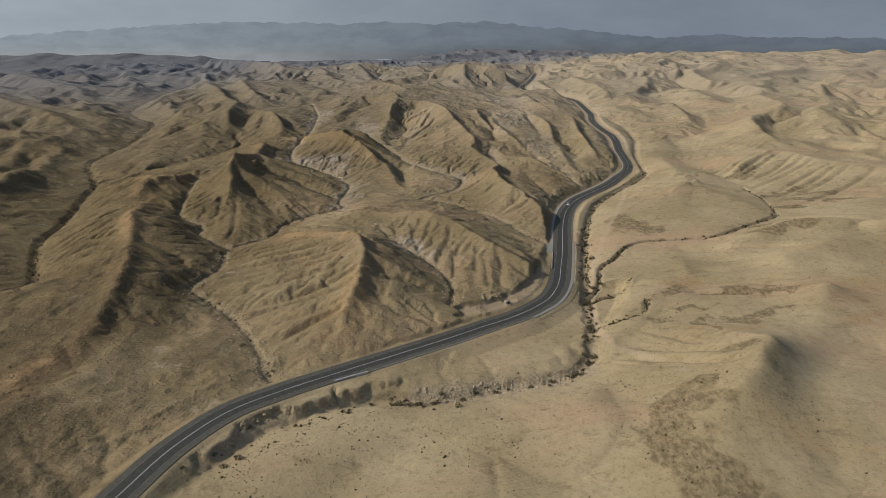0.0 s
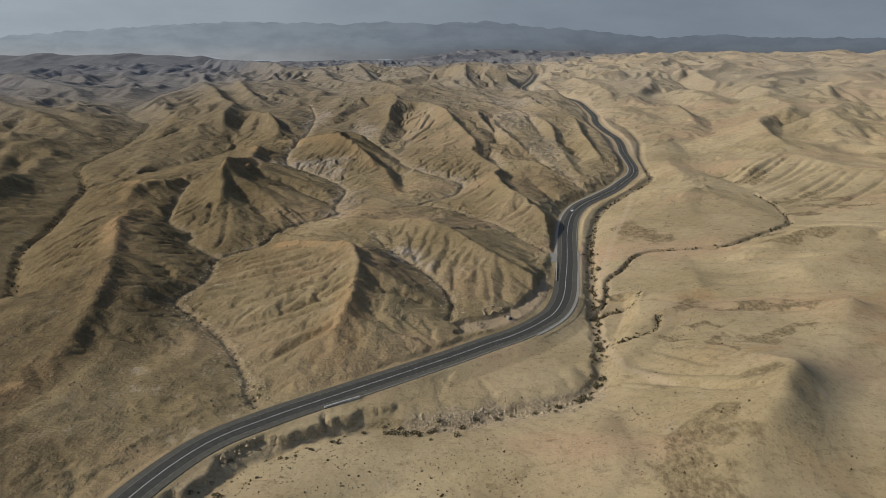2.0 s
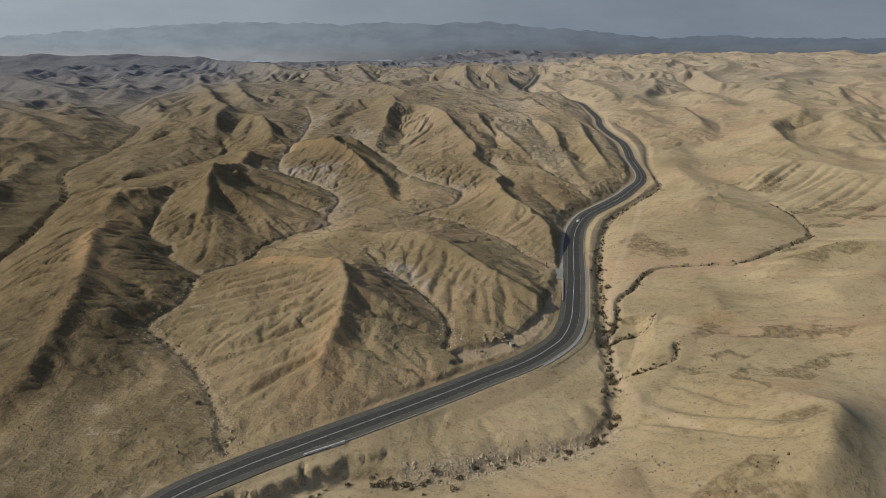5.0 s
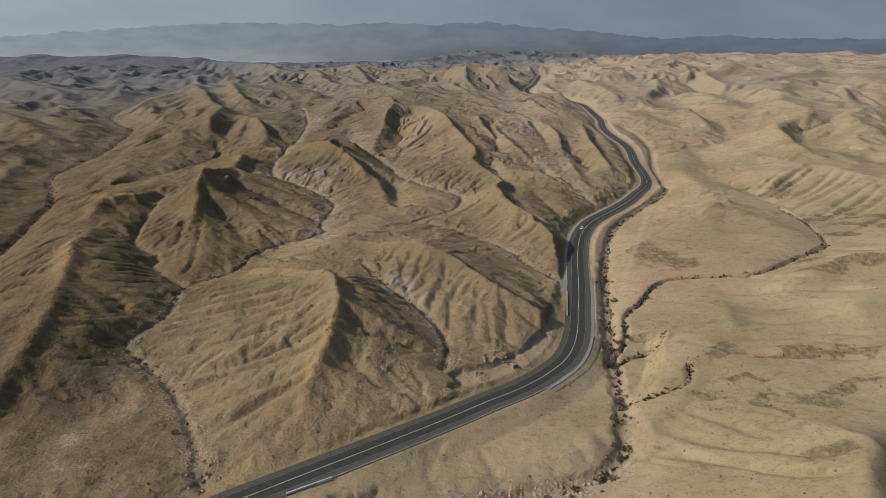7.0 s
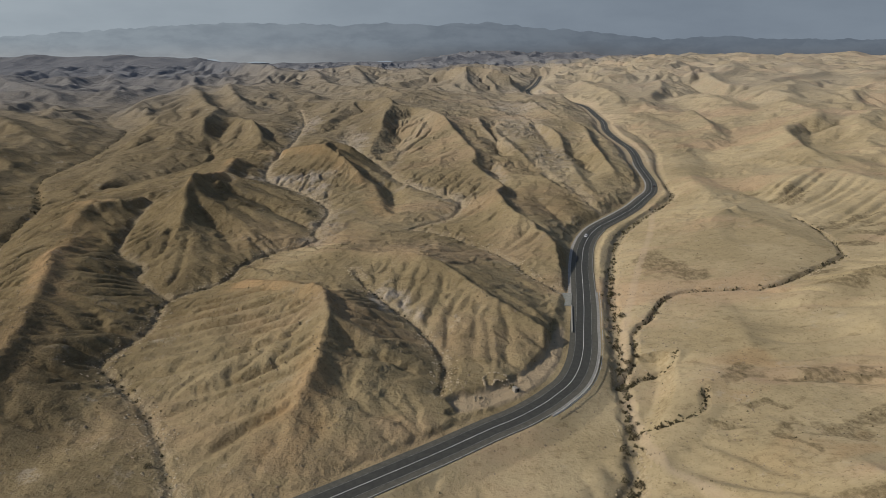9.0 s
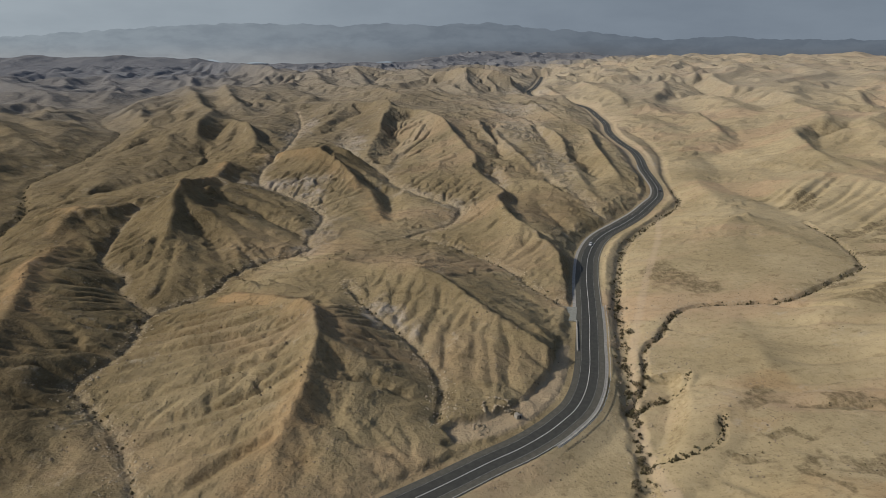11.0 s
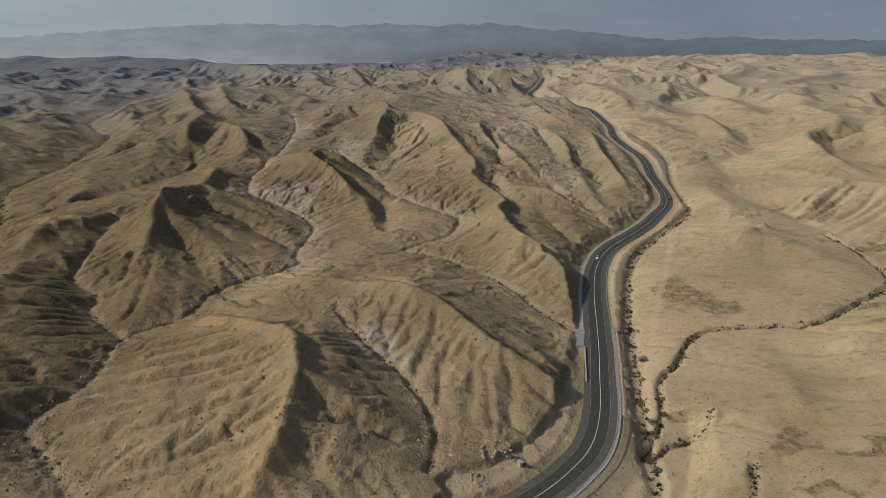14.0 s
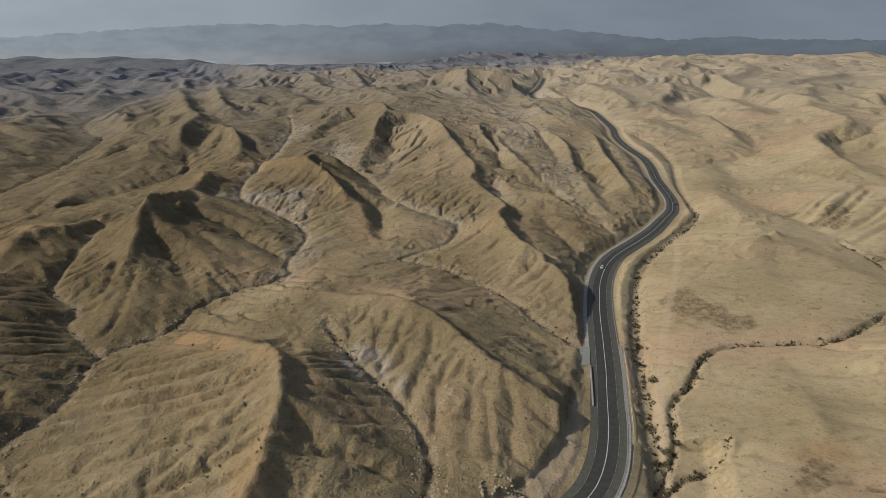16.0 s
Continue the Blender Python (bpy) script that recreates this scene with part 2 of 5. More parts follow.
FLOORS = {
    "south_east_flank": [(118, 156, 7), (130, 180, 10.5), (141, 200, 12), (151, 212, 11), (163, 230, 8), (185, 238, 6)],
    "inner_west": [(-17, 501, 5), (-36, 515, 6), (-50, 502, 7.5), (-65, 492, 6), (-78, 483, 3.5)],
    "peak_gully": [(-150, 488, 13), (-140, 480, 8), (-125, 455, 4), (-117, 440, 2)],
    "peak_gully_east": [(-165, 560, 20), (-150, 551, 14), (-131, 544, 12), (-118.5, 529.5, 8.8), (-100, 515, 5.5), (-85, 500, 3.8)],
    "north_mid_foot": [(-262, 800, 9), (-235, 784, 15), (-236, 844, 24)],
    "hill_hollow": [(190, 1330, 20), (131, 1376, 24), (98, 1180, 17), (59, 1166, 16)],
    "basin": [(60, 870, 21), (60, 740, 17), (62, 700, 15)],
    "far_hollow": [(-834, 1736, 15), (-823, 1800, 18), (-700, 1600, 12), (-620, 1600, 8)],
    "east_hollow_far": [(510, 1437, 31), (495, 1290, 18), (495, 1103, 22), (440, 1000, 25)],
    "west_wadi": [(-71, 228, -3), (-82, 251, -1), (-105, 286, -1.5), (-134, 314, 0.5), (-137, 325, 0.5), (-132, 351, 0), (-138, 388, -0.8), (-118, 411, 0.3), (-114, 438, 0.9), (-100, 459, 1.5), (-87, 467, 2), (-78, 482, 3), (-83, 494, 3.5), (-82, 540, 4.5), (-88, 559, 5.5), (-111, 587, 8), (-130, 604, 10), (-148, 620, 12), (-158, 660, 14), (-160, 720, 15), (-165, 800, 16), (-175, 885, 16.7), (-187, 957, 17), (-216, 1066, 20)],
    "west_branch": [(-138, 388, -0.8), (-150, 400, -0.6), (-168, 416, 0), (-171, 430, 2.5), (-194, 450, 4.4), (-203, 485, 10.5), (-208, 515, 13), (-215, 545, 12), (-236, 552, 10.5)],
    "inner": [(75, 390, 0.5), (56, 414, 2), (44, 441, 3), (12, 482, 3.8), (-17, 500, 5)],
    "inner_north": [(-17, 501, 5), (-7, 513, 4.5), (12, 534, 4.5), (18, 572, 5), (10, 580, 5.5), (-17, 604, 8.5), (-38, 634, 10), (-49, 664, 11), (-62, 690, 12.5), (-84, 730, 15)],
    "saddle": [(4, 295, 1), (5, 318, 3), (-7, 346, 6), (-21, 364, 9), (-36, 384, 11), (-42, 399, 13)],
    "great_wadi": [(-230, 330, -6), (-277, 411, -6), (-289, 460, -6), (-313, 535, -6), (-333, 594, -4.5), (-379, 670, -2), (-388, 736, -2), (-392, 800, 0), (-415, 900, 1), (-440, 970, 2), (-477, 1010, 3), (-531, 1098, 4.5), (-559, 1220, 6), (-578, 1315, 7.3), (-620, 1600, 8)],
    "great_branch": [(-333, 594, -4.5), (-290, 640, -1), (-262, 674, 1), (-240, 740, 4), (-262, 800, 9)],
    "road_valley": [(127, 546, 2), (119, 563, 6), (111, 596, 10), (104, 628, 13), (90, 679, 19), (71, 733, 25), (51, 804, 31), (45, 880, 36)],
    "south_wadi": [(-140, 95, -8), (-110, 150, -7.5), (-90, 172, -7), (-74, 190, -7), (-66, 199, -6.8), (-57, 205, -6.6), (-45, 213, -6.6), (-33, 217, -6.6), (-19, 218, -6.6), (8, 221, -6.6), (27, 229, -6.6), (52, 236, -6), (64, 247, -5), (69, 262, -3.6), (73, 283, -3.2), (79, 320, -2.8),
                   (86, 355, -2.5), (94, 395, -2.4), (101, 425, -2.2), (114, 471, -1.5), (128, 504, -0.5), (149, 536, 0.5), (178, 573, 2.5), (195, 601, 3.5), (199, 630, 5), (208, 678, 6.5), (217, 713, 8), (233, 772, 9.5), (241, 846, 12), (240, 920, 14)],
    "side_wadi": [(76, 310, -3), (87, 329, 0), (93, 350, 1), (105, 365, 2), (118, 385, 3), (133, 393, 4), (160, 392, 6), (179, 393, 8), (202, 408, 9), (232, 429, 10), (240, 440, 10.5), (249, 480, 10.5), (252, 521, 9.8)],
    "east_flat": [(80, 255, -1), (92, 285, 4), (101, 293, 6), (127, 318, 5), (137, 333, 8), (146, 375, 5)],
    "east_hollow": [(121, 300, 6), (145, 285, 8), (162, 303, 8), (200, 310, 12)],
    "south_flat": [(-60, 130, -4), (-17, 184, -5.5), (13, 183, -3), (39, 166, -2), (60, 190, 3), (66, 215, 0)],
    "west_flat": [(-112, 210, 0), (-125, 245, 1), (-118, 275, -0.5)],
    "north_valley": [(112, 720, 18), (116, 800, 19), (114, 950, 23), (100, 1080, 26)],
    "long_east": [(35, 769, 30), (46, 706, 22), (61, 640, 15), (72, 590, 11), (82, 550, 7), (92, 520, 3)],
    "pyramid_wash": [(-112, 895, 23), (-108, 834, 19), (-98, 765, 15), (-74, 715, 12.5)],
    "front_gully": [(-235, 696, 8), (-245, 756, 10), (-245, 789, 12), (-262, 837, 15), (-270, 900, 20)],
    "wadi_mouth": [(61, 353, 1.2), (59, 366, 1.8), (57, 380, 2.2), (60, 398, 1.5)],
    "rill_a": [(81, 311, -3), (85, 315, -1.5), (91, 317, 0.5), (97, 320, 2), (102, 323, 3), (104, 328, 3.5)],
    "rill_b": [(73, 279, -3), (76, 279, -2), (79, 278, -0.5), (82, 277, 1), (87, 278, 2.5), (94, 280, 3.5), (99, 284, 4.5), (104, 295, 5)],
    "rill_c": [(70, 266, -3), (84, 263, 3)],
    "east_swale": [(423, 821, 18), (382, 719, 16), (362, 690, 17)],
    "pyramid_foot": [(-49, 664, 11), (-44, 690, 12), (-40, 745, 14), (-38, 775, 17), (-36, 805, 21), (-24, 817, 27), (-20, 850, 33)],
    "east_valley": [(240, 440, 10.5), (249, 480, 10.5), (253, 515, 9.8), (252, 567, 8.5), (246, 600, 8.5), (243, 636, 8.5), (262, 690, 8.8), (276, 747, 9.5), (296, 773, 11.4), (330, 804, 16.5), (360, 900, 20), (371, 1089, 18), (400, 1250, 18), (490, 1291, 16)],
}
FLUTES = [      # crest, foot, gullies between them, depth
    ([(-82, 379), (-50, 350), (-44, 328), (-42, 297), (-47, 275)], [(-112, 395), (-131, 349), (-137, 321), (-105, 287), (-81, 252)], 15, 5.0),
    ([(-50, 350), (-44, 328), (-42, 297), (-47, 275)], [(-21, 364), (-7, 346), (4, 318), (-18, 258)], 7, 1.6),
    ([(-36, 420), (-10, 405), (8, 389), (25, 364), (45, 345)], [(-36, 384), (-21, 364), (5, 318), (20, 310), (44, 326)], 13, 2.2),
    ([(8, 785), (22, 695), (32, 645), (42, 576), (52, 520), (72, 475)], [(-40, 745), (-44, 680), (-4, 620), (14, 584), (4, 520), (48, 437)], 20, 2.4),
    ([(-97, 643), (-63, 606), (-43, 568), (-30, 512)], [(-135, 610), (-105, 580), (-84, 550), (-62, 492)], 14, 2.6),
    ([(-234, 493), (-199, 406), (-171, 324), (-158, 255)], [(-300, 500), (-277, 411), (-240, 345), (-205, 270)], 16, 2.4),
    ([(-234, 493), (-199, 406), (-171, 324), (-158, 265)], [(-195, 457), (-161, 408), (-137, 330), (-112, 275)], 9, 1.0),
    ([(-195, 530), (-173, 527), (-154, 502), (-135, 490)], [(-195, 457), (-161, 410), (-112, 397), (-94, 440)], 9, 1.4),
    ([(-66, 925), (-40, 915), (-19, 872), (8, 785)], [(-68, 775), (-52, 755), (-42, 745), (-30, 725)], 7, 3.2),
    ([(-196, 797), (-178, 649), (-176, 590)], [(-232, 760), (-225, 690), (-235, 610)], 12, 2.2),
    ([(171, 848), (158, 747), (155, 684), (152, 625)], [(116, 800), (108, 720), (104, 640), (112, 598)], 13, 2.0),
    ([(296, 607), (321, 615), (337, 585), (347, 560), (380, 520)], [(250, 590), (248, 555), (252, 520), (250, 485), (258, 430)], 14, 3.0),
    ([(-14, 238), (20, 258), (44, 276), (60, 300)], [(-8, 226), (26, 234), (54, 241), (67, 262)], 7, 2.4),
    ([(190, 290), (190, 330), (230, 350)], [(125, 302), (137, 335), (148, 378)], 8, 2.8),
    ([(290, 400), (260, 375), (234, 380), (190, 365)], [(240, 436), (220, 420), (202, 408), (165, 392)], 9, 3.0),
    ([(255, 715), (304, 800), (329, 882)], [(212, 700), (236, 780), (244, 870)], 12, 6.0),
    ([(239, 644), (217, 573), (211, 529)], [(202, 640), (195, 598), (152, 532)], 10, 2.2),
    ([(113, 205), (120, 214), (112, 235)], [(74, 240), (80, 262), (104, 275)], 7, 3.0),
    ([(-310, 977), (-293, 894)], [(-400, 860), (-372, 800)], 6, 3.0),
    ([(-115, 1080), (-69, 918), (-69, 850)], [(-175, 1000), (-125, 880), (-105, 830)], 9, 3.0),
]
road_line = dense(ROAD, 1.0)
LEE = {         # crests that break off steeply to the east: how far to the foot of the break, and how deep
    "long": (15, 10), "dark": (15, 11), "dark_back": (12, 8), "peak": (16, 10), "west": (12, 5), "middle": (13, 7), "bend": (14, 6), "pyramid": (20, 12), "road_side": (14, 9),
    "north_mid": (22, 12), "north_west": (26, 14), "north": (26, 13), "far_west": (30, 11), "behind_pyramid": (26, 12), "amphitheatre": (22, 9), "back_ridge": (22, 9), "road_west": (14, 7),
    "basin_rib": (11, 6), "pyramid_west": (16, 6), "north_two": (34, 14), "north_three": (34, 13), "north_four": (30, 16), "north_hill_spur": (22, 10), "north_a": (30, 11), "north_b": (34, 12),
    "north_c": (40, 14), "road_head": (20, 9), "east_far": (22, 8), "east_far_two": (24, 8), "far_west_two": (34, 10), "east_a": (24, 8), "east_b": (26, 9), "east_c": (30, 9), "east_d": (30, 9),
    "east_eight": (26, 8), "east_eleven": (22, 8), "west_spur": (9, 3), "hill_back": (9, 4), "notch": (18, 8),
}


def lee_foot(line, reach, drop):
    """The foot of the steep face east of a crest; it fades out towards the crest's ends."""
    p = dense(line, 1.0)
    t = np.gradient(p[:, :2], axis=0)
    t = t / np.linalg.norm(t, axis=1)[:, None]
    n = np.stack([t[:, 1], -t[:, 0]], -1)
    n = n * np.where(n[:, :1] < 0, -1, 1)
    u = np.linspace(0, 1, len(p))
    full = np.clip(np.minimum(u, 1 - u) * 5, 0.25, 1)
    wave = 1 + 0.25 * np.sin(np.arange(len(p)) / (1.3 * reach)) + 0.15 * np.sin(np.arange(len(p)) / (0.45 * reach) + 2)
    q = p.copy()
    q[:, :2] += n * (reach * (0.6 + 0.4 * full) * wave)[:, None]
    q[:, 2] -= drop * full
    return q[3:-3]


# ---- the ground's height ----
def spread(x0, y0, cell, nx, ny, lines, pad=60.0):
    """Straight slopes between crests and valley floors: every line's height, weighed by the inverse of its distance."""
    q = int(pad / cell)
    mx, my = nx + 2 * q, ny + 2 * q
    total, count = np.zeros((my, mx)), np.zeros((my, mx))
    for p in lines:
        i, j = np.floor((p[:, 0] - x0) / cell).astype(int) + q, np.floor((p[:, 1] - y0) / cell).astype(int) + q
        ok = (i >= 0) & (j >= 0) & (i < mx) & (j < my)
        np.add.at(total, (j[ok], i[ok]), p[ok, 2])
        np.add.at(count, (j[ok], i[ok]), 1)
    fixed = (count > 0).astype(float)
    value = total / np.maximum(count, 1)
    kx, ky = np.fft.fftfreq(2 * mx, 1 / (2 * mx)), np.fft.fftfreq(2 * my, 1 / (2 * my))
    d2 = (kx[None, :] ** 2 + ky[:, None] ** 2) * cell * cell
    kernel = np.fft.rfft2((d2 + (0.45 * cell) ** 2) ** -1.2 * np.exp(-d2 / 300.0 ** 2))
    top, low = (np.fft.irfft2(np.fft.rfft2(a, (2 * my, 2 * mx)) * kernel, (2 * my, 2 * mx))[:my, :mx] for a in (fixed * value, fixed))
    return (top / np.maximum(low, 1e-9))[q:q + ny, q:q + nx]


def erode(h, cell, rounds, strength, power=0.45):
    """Running water: each cell drains to its steepest neighbour and is cut down towards it by its catchment."""
    ny, nx = h.shape
    idx = np.arange(ny * nx).reshape(ny, nx)
    for _ in range(rounds):
        q = np.pad(h, 1, mode="edge")
        best, rec = np.zeros_like(h), idx.copy()
        for dj in (-1, 0, 1):
            for di in (-1, 0, 1):
                if dj or di:
                    drop = (h - q[1 + dj:1 + dj + ny, 1 + di:1 + di + nx]) / math.hypot(di, dj)
                    to = np.clip(idx + dj * nx + di, 0, ny * nx - 1)
                    m = drop > best
                    best, rec = np.where(m, drop, best), np.where(m, to, rec)
        order = np.argsort(-h.ravel(), kind="stable").tolist()
        r, area = rec.ravel().tolist(), [1.0] * (ny * nx)
        for c in order:
            if r[c] != c:
                area[r[c]] += area[c]
        k = (strength * np.array(area) ** power).tolist()
        f = h.ravel().tolist()
        for c in reversed(order):
            if r[c] != c:
                f[c] = (f[c] + k[c] * f[r[c]]) / (1 + k[c])
        h = np.array(f).reshape(ny, nx)
    return h


X0, Y0, CELL, NX, NY = -1520.0, -180.0, 5.0, 608, 576
lines = [dense(v, 1.0) for v in (*CRESTS.values(), *FLOORS.values())] + [road_line]
drawn = np.vstack(lines)
for name, (reach, drop) in LEE.items():
    foot = lee_foot(CRESTS[name], reach, drop)
    lines.append(foot[distance(drawn, foot[:, 0], foot[:, 1], 30.0)[0] > 0.45 * reach])
gx, gy = np.meshgrid(X0 + CELL * (np.arange(NX) + 0.5), Y0 + CELL * (np.arange(NY) + 0.5))
plan = spread(X0, Y0, CELL, NX, NY, lines)
points = np.vstack([p[::4] for p in lines])
away, _ = distance(points, gx.ravel(), gy.ravel(), 160.0)
away = blur(away.reshape(gx.shape), 9)
wx, wy = gx + 40 * fbm(gx / 160, gy / 160, 3, 5), gy + 40 * fbm(gx / 160, gy / 160, 3, 9)
trend = 6 + 16 * smooth(300, 1500, gy) + 10 * smooth(0, 500, gx) * smooth(300, 900, gy) - 10 * smooth(-250, -700, gx) + 16 * smooth(1500, 2600, gy) + 14 * smooth(900, 1700, gy) * smooth(200, 700, gx)
ru, rv = 0.94 * wx + 0.34 * wy, -0.34 * wx + 0.94 * wy          # ridges run north-north-west
wild = trend - 8 + 12.5 * ridged(ru / 95, rv / 210, 3, 21, 0.55) + 4 * ridged(ru / 40, rv / 75, 2, 33)
open_land = np.maximum(smooth(760, 950, gy), np.maximum(smooth(-300, -390, gx), smooth(330, 420, gx)))
mix_w = smooth(35 - 22 * open_land, 120 - 60 * open_land, away)
target = plan * (1 - mix_w) + wild * mix_w
road_gx = np.interp(gy, road_line[:, 1], road_line[:, 0])
calm = 1 - 0.88 * smooth(60, 180, gx + 20 * fbm(gx / 90, gy / 90, 2, 3)) * (0.3 + 0.7 * smooth(520, 400, gy)) * smooth(900, 550, gy)      # the eastern slopes are smoother
calm = calm * (1 - 0.8 * smooth(8, 30, gx - road_gx) * smooth(330, 280, gy))
rough = target + calm * (1.2 * fbm(gx / 28, gy / 28, 3, 44) + (2.5 + 3 * smooth(520, 900, gy)) * ridged(ru / 80, rv / 150, 3, 52) * smooth(3, 45, away))
worn = erode(rough, CELL, 10, 0.12)
coarse = worn + 0.8 * blur(target - worn, 9)
coarse = target + (coarse - target) * (0.15 + 0.85 * calm)

FX0, FY0, FCELL, FNX, FNY = -360.0, 120.0, 1.8, 430, 500
fx, fy = np.meshgrid(FX0 + FCELL * (np.arange(FNX) + 0.5), FY0 + FCELL * (np.arange(FNY) + 0.5))
fine_plan = spread(FX0, FY0, FCELL, FNX, FNY, lines, 250.0)
fine_mix = bilinear(mix_w, X0 + CELL / 2, Y0 + CELL / 2, CELL, fx, fy)
up = bilinear(coarse, X0 + CELL / 2, Y0 + CELL / 2, CELL, fx, fy)
base = fine_plan * (1 - fine_mix) + up * fine_mix
base = 0.8 * base + 0.2 * up
rng_f = np.random.default_rng(17)
fine_calm = bilinear(calm, X0 + CELL / 2, Y0 + CELL / 2, CELL, fx, fy)
gullies = np.zeros_like(base)
for crest, foot, count, depth in FLUTES:
    c_, f_ = (dense([(*q, 0) for q in side_], 1.0)[:, :2] for side_ in (crest, foot))
    for k in range(count):
        u_ = np.clip((k + 0.5 + rng_f.uniform(-0.6, 0.6)) / count, 0, 1)
        a_, b_ = c_[int(u_ * (len(c_) - 1))], f_[int(np.clip(u_ + rng_f.uniform(-0.03, 0.03), 0, 1) * (len(f_) - 1))]
        n_ = max(4, int(np.hypot(*(b_ - a_))))
        t_ = np.linspace(0.06, 1, n_)
        bow = rng_f.uniform(-3, 3) * np.sin(np.pi * t_) + 1.2 * np.sin(t_ * rng_f.uniform(5, 9) + k)
        across = np.array([-(b_ - a_)[1], (b_ - a_)[0]]) / max(n_, 1)
        p_ = a_ + (b_ - a_) * t_[:, None] + across * bow[:, None]
        lo_, hi_ = p_.min(0) - 12, p_.max(0) + 12
        i0, i1 = (np.clip((np.array([lo_[0], hi_[0]]) - FX0) / FCELL, 0, FNX)).astype(int)
        j0, j1 = (np.clip((np.array([lo_[1], hi_[1]]) - FY0) / FCELL, 0, FNY)).astype(int)
        if i1 - i0 < 2 or j1 - j0 < 2:
            continue
        sx_, sy_ = fx[j0:j1, i0:i1], fy[j0:j1, i0:i1]
        d_, n2 = distance(p_, sx_.ravel(), sy_.ravel(), 12.0)
        along_ = t_[n2]
        cut_ = depth * rng_f.uniform(0.15, 0.75) * np.sin(np.pi * np.clip(along_, 0, 1)) ** 0.6 * np.clip(1 - d_ / (1.7 + 2.6 * along_), 0, 1)
        gullies[j0:j1, i0:i1] = np.maximum(gullies[j0:j1, i0:i1], cut_.reshape(sx_.shape))
base = base + 0.4 * blur(gullies, 9) - gullies
fine_away = bilinear(away, X0 + CELL / 2, Y0 + CELL / 2, CELL, fx, fy)
start = base + fine_calm * (0.3 * fbm(fx / 12, fy / 12, 3, 61) + 0.5 * ridged(fx / 24, fy / 24, 2, 66) + (1.2 + 1.6 * smooth(530, 680, fy)) * ridged(fx / 44, fy / 75, 2, 67) * smooth(3, 30, fine_away))
cut = erode(start, FCELL, 9, 0.035, 0.56)
fine = cut + 0.9 * blur(base - cut, 19)
fine = base + (fine - base) * (0.1 + (0.62 + 0.3 * smooth(430, 620, fy)) * fine_calm)
NX0, NY0, NCELL, NNX, NNY = -262.0, 186.0, 1.0, 400, 300
qx, qy = np.meshgrid(NX0 + NCELL * (np.arange(NNX) + 0.5), NY0 + NCELL * (np.arange(NNY) + 0.5))
near_base = bilinear(fine, FX0 + FCELL / 2, FY0 + FCELL / 2, FCELL, qx, qy)
near_calm = bilinear(calm, X0 + CELL / 2, Y0 + CELL / 2, CELL, qx, qy)
scarred = erode(near_base + near_calm * 0.3 * fbm(qx / 5, qy / 5, 4, 63), NCELL, 8, 0.045, 0.58)
near = scarred + 0.9 * blur(near_base - scarred, 11)
near = near_base + (near - near_base) * (0.05 + 0.52 * near_calm)
near_edge = np.minimum(np.minimum(qx - qx.min(), qx.max() - qx), np.minimum(qy - qy.min(), qy.max() - qy))
near_edge = smooth(0, 25, near_edge)
edge = np.minimum(np.minimum(fx - fx.min(), fx.max() - fx), np.minimum(fy - fy.min(), fy.max() - fy))
edge = smooth(0, 60, edge)


def ground_height(x, y):
    """The ground without the road's cutting."""
    a = bilinear(coarse, X0 + CELL / 2, Y0 + CELL / 2, CELL, x, y)
    inside = (x > FX0) & (x < FX0 + FCELL * FNX) & (y > FY0) & (y < FY0 + FCELL * FNY)
    w = np.where(inside, bilinear(edge, FX0 + FCELL / 2, FY0 + FCELL / 2, FCELL, x, y), 0)
    b = bilinear(fine, FX0 + FCELL / 2, FY0 + FCELL / 2, FCELL, x, y)
    inner = (x > NX0) & (x < NX0 + NCELL * NNX) & (y > NY0) & (y < NY0 + NCELL * NNY)
    wn = np.where(inner, bilinear(near_edge, NX0 + NCELL / 2, NY0 + NCELL / 2, NCELL, x, y), 0)
    b = b * (1 - wn) + wn * bilinear(near, NX0 + NCELL / 2, NY0 + NCELL / 2, NCELL, x, y)
    h = a * (1 - w) + b * w + (1 - w) * 0.7 * fbm(x / 17, y / 17, 3, 71)
    far = np.clip(smooth(2100, 2600, y) + smooth(1150, 1480, np.abs(x)) + smooth(-100, -180, y), 0, 1)
    u, v = x + 60 * fbm(x / 260, y / 260, 2, 78), y + 60 * fbm(x / 260, y / 260, 2, 79)
    hills = 16 + 19 * ridged(u / 330, v / 460, 4, 77) + 6 * ridged(u / 110, v / 150, 2, 79)
    west, east = smooth(200, -500, x), smooth(500, 1000, x)
    hills = hills * (1 - 0.6 * west) + smooth(-780, -1180, x) * (32 + 8 * fbm(x / 260, y / 260, 4, 82)) * np.exp(-((y - 2720 - 0.12 * (x + 1100)) / 230) ** 2) + 34 * east * np.exp(-((y - 2050) / 420) ** 2)
    hills = hills - 75 * west * smooth(2850, 3150, y + 60 * fbm(x / 300, y / 300, 2, 80)) - 22 * east * smooth(2500, 3000, y)
    hills = np.where(hills > 0, hills * smooth(4300, 3500, y), hills) * smooth(-900, -200, y)
    return h * (1 - far) + far * hills


ROAD_HALF = 6.3
BENCH = dense([(12, 290, 1), (22, 294, 1), (33, 301, 1), (43, 312, 1), (52, 326, 1), (58, 341, 1), (62, 352, 1)], 1.0)


